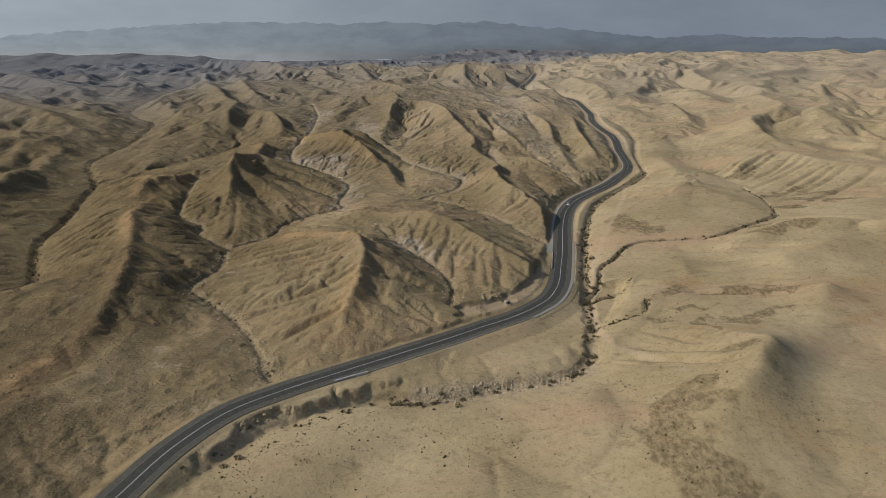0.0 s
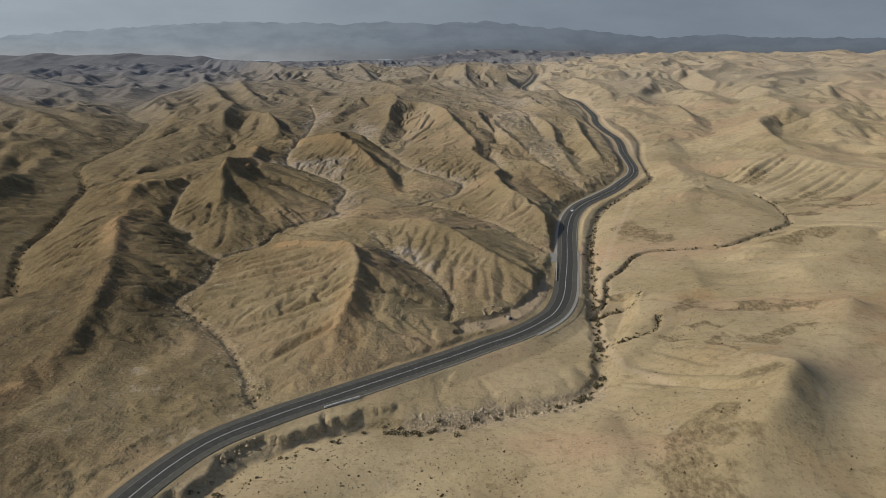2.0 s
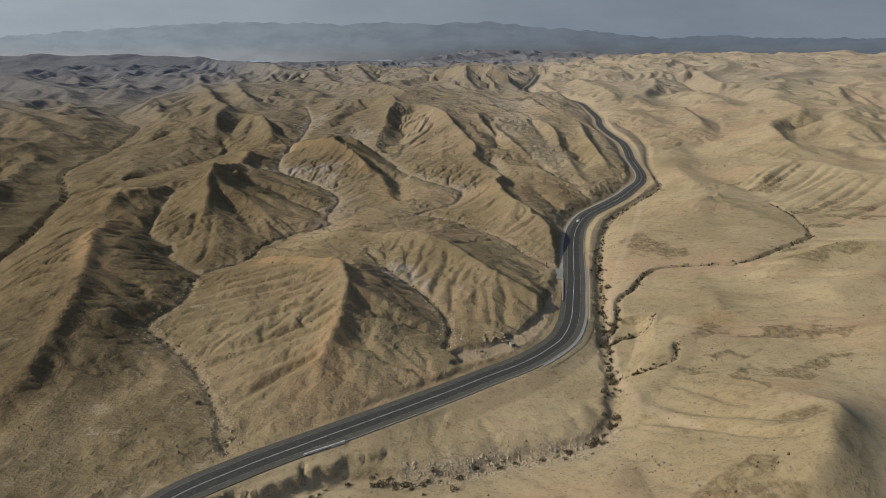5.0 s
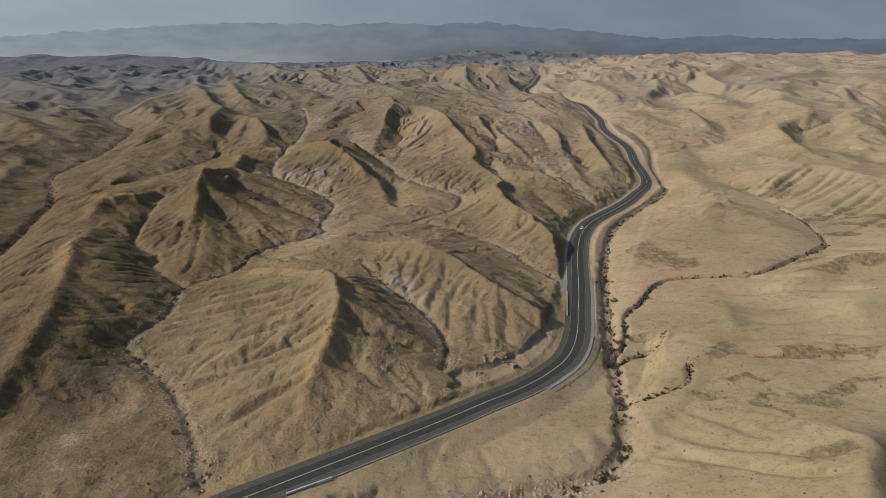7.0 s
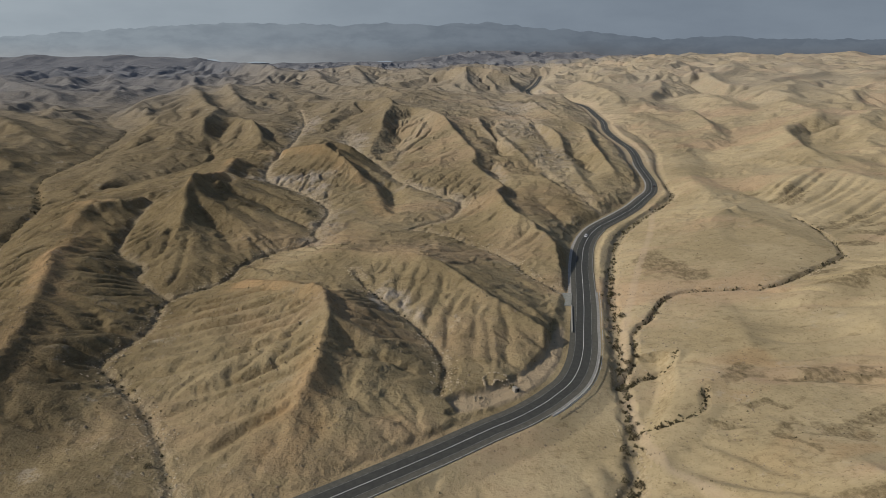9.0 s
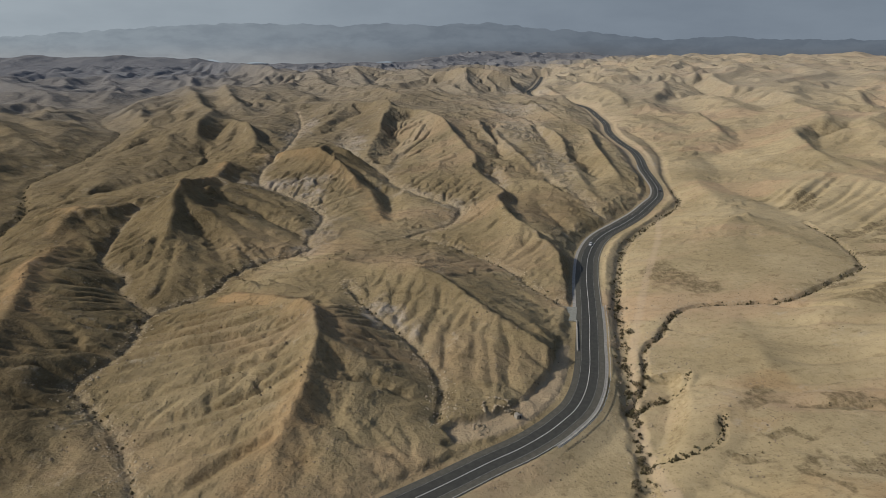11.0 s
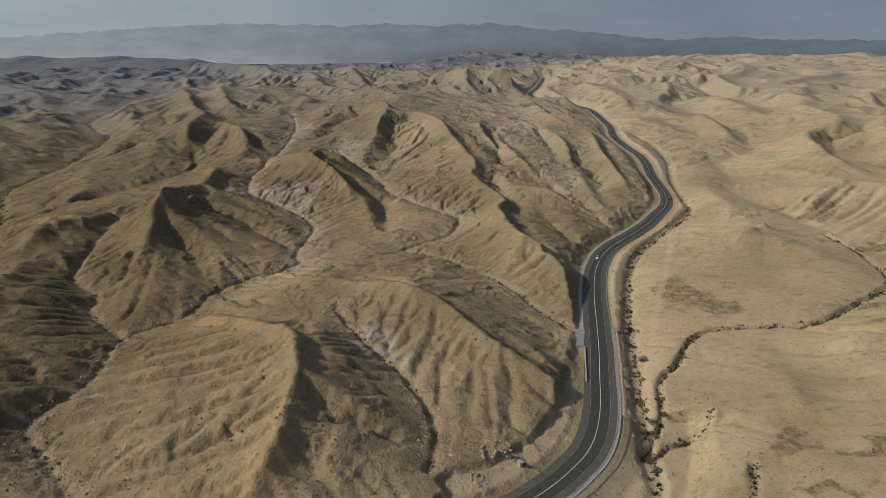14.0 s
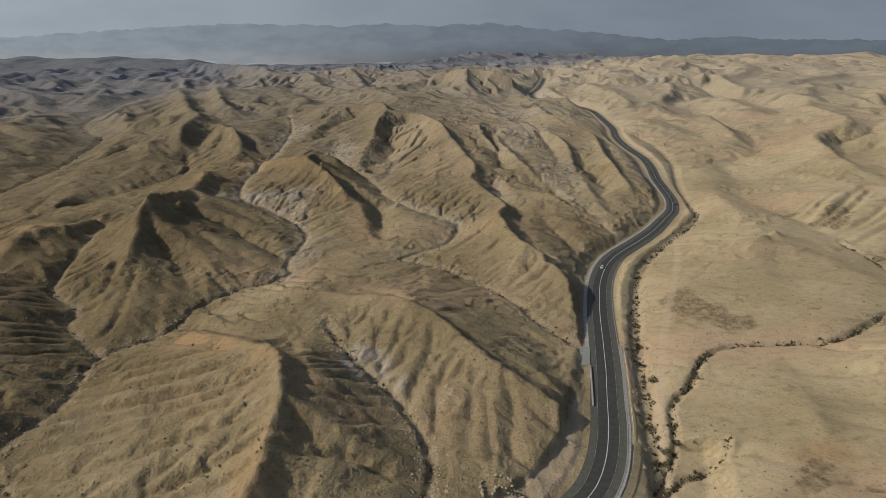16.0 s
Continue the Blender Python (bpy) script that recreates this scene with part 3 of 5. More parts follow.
def with_road(x, y, h):
    d, n = distance(road_line, x, y, 40.0)
    z = road_line[n, 2]
    wob = 1.2 * perlin(x / 6, y / 6, 81)
    out = np.clip(d - ROAD_HALF - 1.2, 0, None)
    low = z - 0.2 - np.clip(out, 0, None) * 0.55
    cut_slope = 0.62 + 0.9 * smooth(392, 410, y) * smooth(478, 455, y) + 0.7 * smooth(650, 670, y) * smooth(715, 695, y) + 0.9 * smooth(350, 330, y)
    high = z + np.clip(out - 1.8 + wob, 0, None) * cut_slope - 0.1
    near = d < 39
    h2 = np.clip(h, low, high)
    h2 = np.where(out <= 0, z - 0.16, h2)
    right = (x > np.interp(y, road_line[:, 1], road_line[:, 0])) & (y < 330)
    h2 = np.where(right & (out > 0), np.minimum(h2, z - 0.2 - 0.32 * np.minimum(out, 9)), h2)
    b, _ = distance(BENCH, x, y, 30.0)
    h2 = np.where((b < 29) & ((d > 15) | (b < 10)), np.minimum(h2, np.where(d < 15, 0.7 + 0.1 * wob, 0.9 + np.clip(b - 4.5 + 0.8 * wob, 0, None) * 2.0)), h2)
    fade = smooth(39, 30, d)
    return np.where(near, h * (1 - fade) + h2 * fade, h), d


CHANNELS = [("south_wadi", 3.2, 1.2), ("side_wadi", 1.3, 1.6), ("west_wadi", 1.8, 1.0), ("inner", 1.8, 0.9), ("saddle", 1.6, 1.0), ("west_branch", 2.0, 1.0), ("great_wadi", 3.0, 2.0), ("inner_north", 2.0, 1.0), ("rill_a", 1.4, 1.2), ("rill_b", 1.2, 0.7), ("rill_c", 0.9, 0.5), ("great_branch", 2.5, 1.2)]


CLIFF = dense([(-84, 168, 0.6), (-81, 176, 0.9), (-75, 187, 1), (-70, 198, 1), (-63, 205.5, 1), (-57, 206, 1), (-47, 212, 1), (-39, 217, 1), (-31, 222, 0.9), (-22, 226, 0.5), (-10, 229, 0.35), (8, 232, 0.3), (28, 239, 0.35), (45, 244, 0.4), (56, 252, 0.35)], 1.0)
cliff_road, _ = distance(road_line, CLIFF[:, 0], CLIFF[:, 1], 60.0)


def with_cliff(x, y, h, road_d):
    """The notched earth bank that the wadi has cut below the road."""
    d, n = distance(CLIFF, x, y, 24.0)
    full = CLIFF[n, 2]
    side = np.where(road_d > cliff_road[n], d, -d) + 2.2 * perlin(x / 6.5, y / 6.5, 93) + 1.3 * perlin(x / 2.6, y / 2.6, 94) + 0.9 * np.abs(perlin(x / 4.2, y / 4.2, 98))
    notch = smooth(1.5, 0.3, np.abs(n % 19 - 9 + 2 * perlin(x / 5, y / 5, 96)))
    side = side + 3.2 * notch * (full > 0.55)
    top = np.maximum(h, -0.5 - 0.06 * np.clip(road_d - ROAD_HALF, 0, None) + 0.2 * perlin(x / 4, y / 4, 97))
    low = np.minimum(h, -0.8 - 3.0 * full)
    cut = top + (low - top) * (0.72 * smooth(-0.9, 1.3, side) + 0.28 * smooth(-1.5, 7.0, side))
    fade = smooth(20, 9, d) * smooth(ROAD_HALF + 1, ROAD_HALF + 3, road_d)
    fade = fade * np.where(side > 3, smooth(12, 4, d), 1) * np.where(full < 0.5, smooth(0.25, 0.5, full), 1)
    fade = fade * smooth(0, 10, n) * smooth(len(CLIFF) - 1, len(CLIFF) - 12, n)
    return np.where(d < 23, h * (1 - fade) + cut * fade, h)


PALE = [(-128, 612, 34, 13, 1.0), (-104, 590, 16, 10, 1.0), (-98, 770, 16, 60, 0.9), (100, 870, 34, 80, 0.55), (108, 690, 18, 60, 0.45), (70, 800, 16, 70, 0.4), (-22, 367, 5, 13, 1.2), (-10, 350, 5, 10, 0.9),
        (-172, 900, 14, 80, 0.8), (10, 575, 14, 8, 0.7), (-20, 605, 16, 8, 0.7), (205, 760, 12, 60, 0.8), (190, 690, 8, 30, 0.6), (50, 640, 9, 30, 0.5), (-75, 500, 10, 40, 0.5), (110, 1050, 40, 60, 0.7), (160, 1360, 40, 40, 0.9)]


def pale_ground(x, y):
    """Where harder pale beds lie bare."""
    u, v = x + 9 * fbm(x / 18, y / 18, 3, 151), y + 9 * fbm(x / 18, y / 18, 3, 152)
    out = np.zeros(len(x))
    for cx, cy, ax, ay, full in PALE:
        out = np.maximum(out, full * smooth(1.5, 0.5, np.hypot((u - cx) / ax, (v - cy) / ay)))
    return out


def with_ledges(x, y, h, road_d):
    """Thin outcrops of harder beds that break the slopes west of the road."""
    u, v = x + 6 * fbm(x / 20, y / 20, 2, 141), y + 6 * fbm(x / 20, y / 20, 2, 142)
    line = fbm((0.6 * u - 0.8 * v) / 9, (0.8 * u + 0.6 * v) / 30, 3, 143)
    road_at = np.interp(y, road_line[:, 1], road_line[:, 0])
    where = np.clip(smooth(-0.02, 0.22, fbm(x / 40, y / 40, 3, 144)) + pale_ground(x, y), 0, 1.3) * smooth(ROAD_HALF + 3, ROAD_HALF + 9, road_d)
    where = where * (0.4 + 0.6 * np.maximum(smooth(10, -20, x - road_at), smooth(430, 560, y))) * smooth(120, 200, y) * smooth(1300, 900, y)
    where = where * np.where(x > road_at, smooth(22, 40, road_d) * (0.5 + 0.5 * smooth(380, 520, y)), 1)
    size = 0.75 + 0.5 * smooth(350, 600, y)
    return h + size * where * (smooth(-0.03, 0.03, line) * smooth(0.3, 0.05, line) - 0.3)


def with_channels(x, y, h, road_d):
    for name, width, depth in CHANNELS:
        d, _ = distance(dense(FLOORS[name], 1.0), x, y, 20.0)
        d = d + min(1.0, width / 2.5) * (1.6 * perlin(x / 9, y / 9, 91) + 0.8 * perlin(x / 3.1, y / 3.1, 92))
        h = h - depth * smooth(width * 1.35, width * 0.6, d) * smooth(ROAD_HALF + 2.5, ROAD_HALF + 6, road_d)
    return h


def steps(*spans):
    out = [spans[0][0]]
    for a, b, s0, s1 in spans:
        while out[-1] < b:
            f = (out[-1] - a) / (b - a)
            out.append(out[-1] + s0 + (s1 - s0) * f)
    return np.array(out)


half_x = steps((0, 130, 1.0, 1.0), (130, 330, 1.0, 2.2), (330, 900, 2.2, 7), (900, 2400, 7, 16), (2400, 4800, 16, 200))
xs = np.concatenate([-half_x[:0:-1], half_x]) + 10
ys = steps((-4600, -300, 250, 60), (-300, -120, 60, 10), (-120, 110, 8, 2), (110, 180, 1.4, 1.1), (180, 480, 1.0, 1.1), (480, 1000, 1.1, 3.2), (1000, 2600, 3.2, 11), (2600, 3600, 11, 25), (3600, 4800, 25, 150))
mx, my = np.meshgrid(xs, ys)
vx, vy = mx.ravel(), my.ravel()
vz, road_d = with_road(vx, vy, ground_height(vx, vy))
vz = with_ledges(vx, vy, with_cliff(vx, vy, with_channels(vx, vy, vz, road_d), road_d), road_d)
lumps = 0.16 * fbm(vx / 3.0, vy / 3.0, 2, 95) * smooth(ROAD_HALF + 1, ROAD_HALF + 6, road_d) * (1 - 0.6 * smooth(4, 30, vx - np.interp(vy, road_line[:, 1], road_line[:, 0])))
vz = vz + lumps


def grid_mesh(name, x, y, z, nx, ny):
    me = bpy.data.meshes.new(name)
    me.vertices.add(nx * ny)
    me.vertices.foreach_set("co", np.stack([x, y, z], -1).ravel())
    i = np.arange(nx * ny).reshape(ny, nx)
    quads = np.stack([i[:-1, :-1], i[:-1, 1:], i[1:, 1:], i[1:, :-1]], -1).reshape(-1, 4)
    me.loops.add(quads.size)
    me.loops.foreach_set("vertex_index", quads.ravel())
    me.polygons.add(len(quads))
    me.polygons.foreach_set("loop_start", np.arange(len(quads)) * 4)
    me.polygons.foreach_set("use_smooth", np.ones(len(quads), bool))
    me.update()
    return me


# ---- materials ----
class Mat:
    def __init__(self, name, rough=0.9, spec=0.2):
        self.m = bpy.data.materials.new(name)
        self.m.use_nodes = True
        self.t = self.m.node_tree
        self.bsdf = self.t.nodes["Principled BSDF"]
        self.bsdf.inputs["Roughness"].default_value = rough
        self.bsdf.inputs["Specular IOR Level"].default_value = spec
        self.geo = self.t.nodes.new("ShaderNodeNewGeometry")

    def noise(self, scale, detail=5, rough=0.6, stretch=None):
        n = self.t.nodes.new("ShaderNodeTexNoise")
        n.inputs["Scale"].default_value, n.inputs["Detail"].default_value, n.inputs["Roughness"].default_value = scale, detail, rough
        src = self.geo.outputs["Position"]
        if stretch:
            v = self.t.nodes.new("ShaderNodeVectorMath")
            v.operation = "MULTIPLY"
            v.inputs[1].default_value = stretch
            self.t.links.new(src, v.inputs[0])
            src = v.outputs[0]
        self.t.links.new(src, n.inputs["Vector"])
        return n.outputs["Fac"]

    def ridges(self, scale, detail):
        n = self.t.nodes.new("ShaderNodeTexNoise")
        n.noise_type = "RIDGED_MULTIFRACTAL"
        n.inputs["Scale"].default_value, n.inputs["Detail"].default_value, n.inputs["Roughness"].default_value = scale, detail, 0.55
        n.inputs["Gain"].default_value, n.inputs["Offset"].default_value = 1.6, 0.9
        self.t.links.new(self.geo.outputs["Position"], n.inputs["Vector"])
        return n.outputs["Fac"]

    def attribute(self, name):
        n = self.t.nodes.new("ShaderNodeAttribute")
        n.attribute_name = name
        return n.outputs["Fac"]

    def ramp(self, fac, a, b, lo=0.0, hi=1.0):
        n = self.t.nodes.new("ShaderNodeMapRange")
        n.interpolation_type = "SMOOTHSTEP"
        for k, v in zip(("From Min", "From Max", "To Min", "To Max"), (a, b, lo, hi)):
            n.inputs[k].default_value = v
        self.t.links.new(fac, n.inputs["Value"])
        return n.outputs[0]

    def math(self, op, a, b):
        n = self.t.nodes.new("ShaderNodeMath")
        n.operation = op
        for s, v in zip(n.inputs, (a, b)):
            if isinstance(v, (int, float)):
                s.default_value = v
            else:
                self.t.links.new(v, s)
        return n.outputs[0]

    def mix(self, fac, a, b, mode="MIX"):
        n = self.t.nodes.new("ShaderNodeMix")
        n.data_type, n.blend_type = "RGBA", mode
        for s, v in zip((n.inputs[0], n.inputs[6], n.inputs[7]), (fac, a, b)):
            if isinstance(v, (int, float)):
                s.default_value = v
            elif isinstance(v, tuple):
                s.default_value = (*v, 1)
            else:
                self.t.links.new(v, s)
        return n.outputs[2]

    def color(self, c):
        if isinstance(c, tuple):
            self.bsdf.inputs["Base Color"].default_value = (*c, 1)
        else:
            self.t.links.new(c, self.bsdf.inputs["Base Color"])
        return self

    def bump(self, height, dist, strength=1.0):
        n = self.t.nodes.new("ShaderNodeBump")
        n.inputs["Strength"].default_value = strength
        if isinstance(dist, float):
            n.inputs["Distance"].default_value = dist
        else:
            self.t.links.new(dist, n.inputs["Distance"])
        self.t.links.new(height, n.inputs["Height"])
        if self.bsdf.inputs["Normal"].is_linked:
            self.t.links.new(self.bsdf.inputs["Normal"].links[0].from_socket, n.inputs["Normal"])
        self.t.links.new(n.outputs[0], self.bsdf.inputs["Normal"])
        return self


def ground_material():
    """Pale sand in the east, darker brown ground in the west, distance haze put into the colour far off and northwards,
    ochre crests, washed stones in the wadis, dry scrub in patches.
    """
    m = Mat("desert_soil_far_haze", 0.95, 0.1)
    grain = m.noise(0.35, 9, 0.72)
    east = m.mix(m.ramp(m.noise(0.016, 6, 0.62), 0.38, 0.62), (0.415, 0.334, 0.198), (0.32, 0.255, 0.145))
    east = m.mix(m.ramp(m.noise(0.011, 5, 0.6, (0.6, 1.3, 1.0)), 0.48, 0.62, 0, 0.75), east, (0.425, 0.302, 0.184))
    west = m.mix(m.ramp(m.noise(0.03, 6, 0.65), 0.36, 0.64), (0.212, 0.161, 0.084), (0.146, 0.111, 0.058))
    west = m.mix(m.ramp(m.noise(0.17, 6, 0.65), 0.5, 0.72, 0, 0.45), west, (0.118, 0.092, 0.055))
    wide = m.noise(0.01, 5)
    c = m.mix(m.ramp(m.math("ADD", m.attribute("west"), m.math("MULTIPLY", m.math("SUBTRACT", wide, 0.5), 0.8)), 0.2, 0.8), east, west)
    # distance haze put into the ground colour as a pale grey
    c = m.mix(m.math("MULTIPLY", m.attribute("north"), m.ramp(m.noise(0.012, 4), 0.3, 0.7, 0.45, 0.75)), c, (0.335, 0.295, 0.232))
    # steeper faces are darker, in noisy patches
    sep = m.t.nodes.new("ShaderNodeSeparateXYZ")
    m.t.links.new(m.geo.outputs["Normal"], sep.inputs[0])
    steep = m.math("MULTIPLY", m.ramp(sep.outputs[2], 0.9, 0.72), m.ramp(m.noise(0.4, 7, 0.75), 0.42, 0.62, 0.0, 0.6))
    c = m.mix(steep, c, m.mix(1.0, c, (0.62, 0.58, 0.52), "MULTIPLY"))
    # blue-grey of haze and cloud shade painted into the far ground
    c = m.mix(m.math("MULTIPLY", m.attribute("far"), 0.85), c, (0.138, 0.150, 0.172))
    c = m.mix(m.math("MULTIPLY", m.attribute("ochre"), m.ramp(m.noise(0.05, 4), 0.3, 0.6, 0.15, 0.75)), c, (0.36, 0.235, 0.118))
    c = m.mix(m.ramp(grain, 0.48, 0.7, 0, 0.6), c, m.mix(1.0, c, (0.55, 0.54, 0.52), "MULTIPLY"))
    c = m.mix(m.ramp(m.noise(0.9, 5, 0.65), 0.55, 0.65, 0, 0.5), c, m.mix(1.0, c, (0.5, 0.48, 0.45), "MULTIPLY"))
    c = m.mix(m.ramp(m.noise(0.7, 5, 0.65), 0.54, 0.66, 0, 0.5), c, m.mix(1.0, c, (1.3, 1.3, 1.28), "MULTIPLY"))
    pale = m.math("MULTIPLY", m.ramp(m.noise(0.07, 10, 0.78), 0.56, 0.66, 0, 0.5), m.ramp(m.noise(0.011, 3), 0.4, 0.62))
    c = m.mix(pale, c, (0.41, 0.355, 0.27))
    bare = m.math("MULTIPLY", m.attribute("pale"), m.ramp(m.noise(0.12, 9, 0.75), 0.4, 0.58, 0.1, 0.8))
    c = m.mix(bare, c, (0.40, 0.35, 0.285))
    vein = m.ramp(m.noise(0.16, 5, 0.65, (0.55, 1.0, 1.6)), 0.58, 0.65, 0, 0.38)
    c = m.mix(vein, c, m.mix(1.0, c, (0.5, 0.47, 0.43), "MULTIPLY"))
    stones = m.mix(m.ramp(m.noise(0.8, 7, 0.75), 0.42, 0.6), (0.42, 0.345, 0.23), (0.22, 0.172, 0.11))
    c = m.mix(m.math("MULTIPLY", m.attribute("stones"), 0.8), c, stones)
    tuft = m.math("MULTIPLY", m.ramp(m.attribute("scrub"), 0.08, 0.8, 0, 0.8), m.ramp(m.noise(0.45, 7, 0.75, (1.0, 0.6, 1.0)), 0.38, 0.62, 0.25, 1.0))
    c = m.mix(tuft, c, (0.112, 0.085, 0.046))
    c = m.mix(m.math("MULTIPLY", m.attribute("track"), 0.55), c, (0.43, 0.335, 0.225))
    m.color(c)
    rills = m.ridges(0.055, 5)
    broken = m.math("MAXIMUM", m.attribute("west"), m.ramp(m.attribute("north"), 0.0, 0.2, 0.0, 0.6))
    m.bump(rills, m.ramp(broken, 0.1, 0.5, 0.15, 0.5), 1.0)
    m.bump(m.noise(0.3, 6, 0.6), m.ramp(broken, 0.1, 0.5, 0.17, 0.42), 1.0)
    m.bump(m.noise(0.9, 5, 0.6), m.ramp(broken, 0.1, 0.5, 0.25, 0.55), 1.0)
    return m.m


SOIL_FAR_HAZE = ground_material()
asphalt = Mat("asphalt", 0.85, 0.3)
asphalt.color(asphalt.mix(asphalt.ramp(asphalt.noise(0.5, 5), 0.3, 0.7), (0.038, 0.039, 0.034), (0.055, 0.055, 0.047)))
ASPHALT = asphalt.m
paint = Mat("road_paint", 0.7)
paint.color(paint.mix(paint.ramp(paint.noise(1.5, 5), 0.4, 0.7), (0.7, 0.7, 0.66), (0.45, 0.44, 0.4)))
PAINT = paint.m


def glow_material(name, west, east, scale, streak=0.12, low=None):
    """A backdrop with its haze put into a glowing colour, paler in the west than in the east; low gives the colours at
    its foot.
    """
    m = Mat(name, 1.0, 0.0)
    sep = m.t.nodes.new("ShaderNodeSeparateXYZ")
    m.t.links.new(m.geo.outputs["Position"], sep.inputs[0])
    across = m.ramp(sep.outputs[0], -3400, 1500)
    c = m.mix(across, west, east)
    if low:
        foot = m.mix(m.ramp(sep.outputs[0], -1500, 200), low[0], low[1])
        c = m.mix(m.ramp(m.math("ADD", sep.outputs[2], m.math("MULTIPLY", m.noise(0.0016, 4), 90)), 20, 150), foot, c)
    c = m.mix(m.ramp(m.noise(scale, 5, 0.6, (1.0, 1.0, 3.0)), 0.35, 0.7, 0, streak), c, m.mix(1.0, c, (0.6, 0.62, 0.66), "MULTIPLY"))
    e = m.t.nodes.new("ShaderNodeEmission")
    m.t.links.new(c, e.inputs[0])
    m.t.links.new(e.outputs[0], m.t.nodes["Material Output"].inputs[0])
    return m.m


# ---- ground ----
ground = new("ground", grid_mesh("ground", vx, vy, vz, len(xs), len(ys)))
ground.data.materials.append(SOIL_FAR_HAZE)


def mask(name, values):
    ground.data.attributes.new(name, "FLOAT", "POINT").data.foreach_set("value", np.clip(values, 0, 1).astype(np.float32))


def near_lines(names, table, reach):
    d, _ = distance(np.vstack([dense(table[n], 2.0) for n in names]), vx, vy, max(20.0, reach))
    return d


warp = 30 * fbm(vx / 80, vy / 80, 3, 101)
road_x = np.interp(vy, road_line[:, 1], road_line[:, 0])
west_of_road = smooth(8, -8, vx - road_x + 0.2 * warp) * smooth(90, 130, vy)
mask("west", west_of_road * (0.52 + 0.48 * smooth(-60, -210, vx + warp + 0.12 * (500 - vy))) + 0.5 * smooth(900, 1500, vy) * smooth(200, -300, vx + warp))
# share of the painted grey haze, growing northwards; also drives the bumps
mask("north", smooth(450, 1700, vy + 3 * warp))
# share of the painted blue-grey haze, far off and in the north-west
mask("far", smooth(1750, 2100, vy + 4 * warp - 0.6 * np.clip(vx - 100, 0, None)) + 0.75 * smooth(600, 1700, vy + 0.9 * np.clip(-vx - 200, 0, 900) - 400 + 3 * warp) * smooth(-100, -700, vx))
crest_d = near_lines(["west", "middle", "dark", "peak"], CRESTS, 20)
mask("ochre", smooth(16, 2, crest_d + 5 * fbm(vx / 12, vy / 12, 2, 103)) * smooth(3, -3, vx * 0 + perlin(vx / 60, vy / 60, 104) * 4)
     + 0.7 * smooth(0.25, 0.6, fbm(vx / 45, vy / 22, 3, 105)) * smooth(90, 130, vx) * smooth(360, 320, vy))
wash = near_lines(["south_wadi", "side_wadi", "west_wadi", "inner", "west_branch", "saddle"], FLOORS, 20)
wash_out = distance(dense([(-5, 221, 0), (13, 224, 0), (30, 229, 0), (46, 232, 0), (62, 240, 0)], 2.0), vx, vy, 20.0)[0]
upper = near_lines(["west_wadi", "inner_north", "pyramid_wash", "pyramid_foot", "road_valley"], FLOORS, 20)
mask("stones", 0.7 * smooth(9, 2, upper + 7 * fbm(vx / 14, vy / 14, 3, 146)) * smooth(470, 540, vy) + 0.45 * smooth(4, 1, wash + 4 * fbm(vx / 8, vy / 8, 3, 106)) * smooth(7.0, 10.0, road_d) + smooth(9, 3, wash_out + 4 * fbm(vx / 8, vy / 8, 3, 106)))
mask("track", smooth(2.6, 1.2, distance(dense([(165, 560, 3), (147, 503, 1), (118, 432, 1), (99, 381, 0), (90, 355, -1), (83, 330, -1), (77, 300, 0), (76, 262, 0), (90, 235, 2)], 2.0), vx, vy, 20.0)[0] + perlin(vx / 7, vy / 7, 107))
     + smooth(6.5, 4.0, distance(BENCH, vx, vy, 30.0)[0] + perlin(vx / 5, vy / 5, 145)) * smooth(8.0, 9.5, road_d)
     + 0.9 * smooth(26, 9, road_d + 12 * fbm(vx / 20, vy / 20, 3, 147)) * smooth(640, 720, vy) * smooth(1400, 1200, vy))
PATCHES = [(123, 306, 9, 6), (140, 299, 9, 3), (153, 301, 9, 4), (120, 284, 8, 3), (138, 262, 12, 4), (155, 272, 9, 4), (104, 274, 8, 3),
           (95, 203, 9, 5), (86, 194, 9, 7), (80, 186, 8, 16), (72, 172, 6, 18), (74, 158, 6, 14), (80, 160, 6, 12), (84, 150, 9, 9), (67, 184, 6, 6),
           (262, 488, 9, 4), (276, 495, 12, 4), (295, 505, 14, 4), (275, 473, 12, 4), (297, 485, 16, 4), (266, 556, 12, 7), (278, 569, 9, 6), (250, 583, 10, 4), (256, 452, 10, 6), (300, 460, 16, 5), (171, 299, 12, 4), (145, 267, 9, 4), (118, 223, 7, 4), (120, 262, 3, 10), (216, 378, 22, 7), (208, 407, 14, 6), (131, 436, 12, 22), (141, 416, 9, 12),
           (7, 306, 2.5, 9), (-165, 240, 14, 10), (-150, 190, 30, 16), (-128, 160, 25, 14)]
scrub = np.zeros(len(vx))
ex, ey = vx + 7 * fbm(vx / 15, vy / 15, 3, 108), vy + 7 * fbm(vx / 15, vy / 15, 3, 109)
for cx, cy, rx_, ry_ in PATCHES:
    scrub = np.maximum(scrub, smooth(1.35, 0.6, np.hypot((ex - cx) / rx_, (ey - cy) / ry_)))
# one wide darker oval over the western ridge's lower end
scrub = np.maximum(scrub, 0.95 * smooth(1.2, 0.5, np.hypot((ex + 165) / 40, (ey - 300) / 70)))
mask("scrub", scrub)
mask("pale", pale_ground(vx, vy) * smooth(ROAD_HALF + 1.5, ROAD_HALF + 4, road_d))
tagged(ground, "dry tan desert ground folded into eroded ridges and gullies", "ground", kind="structure")


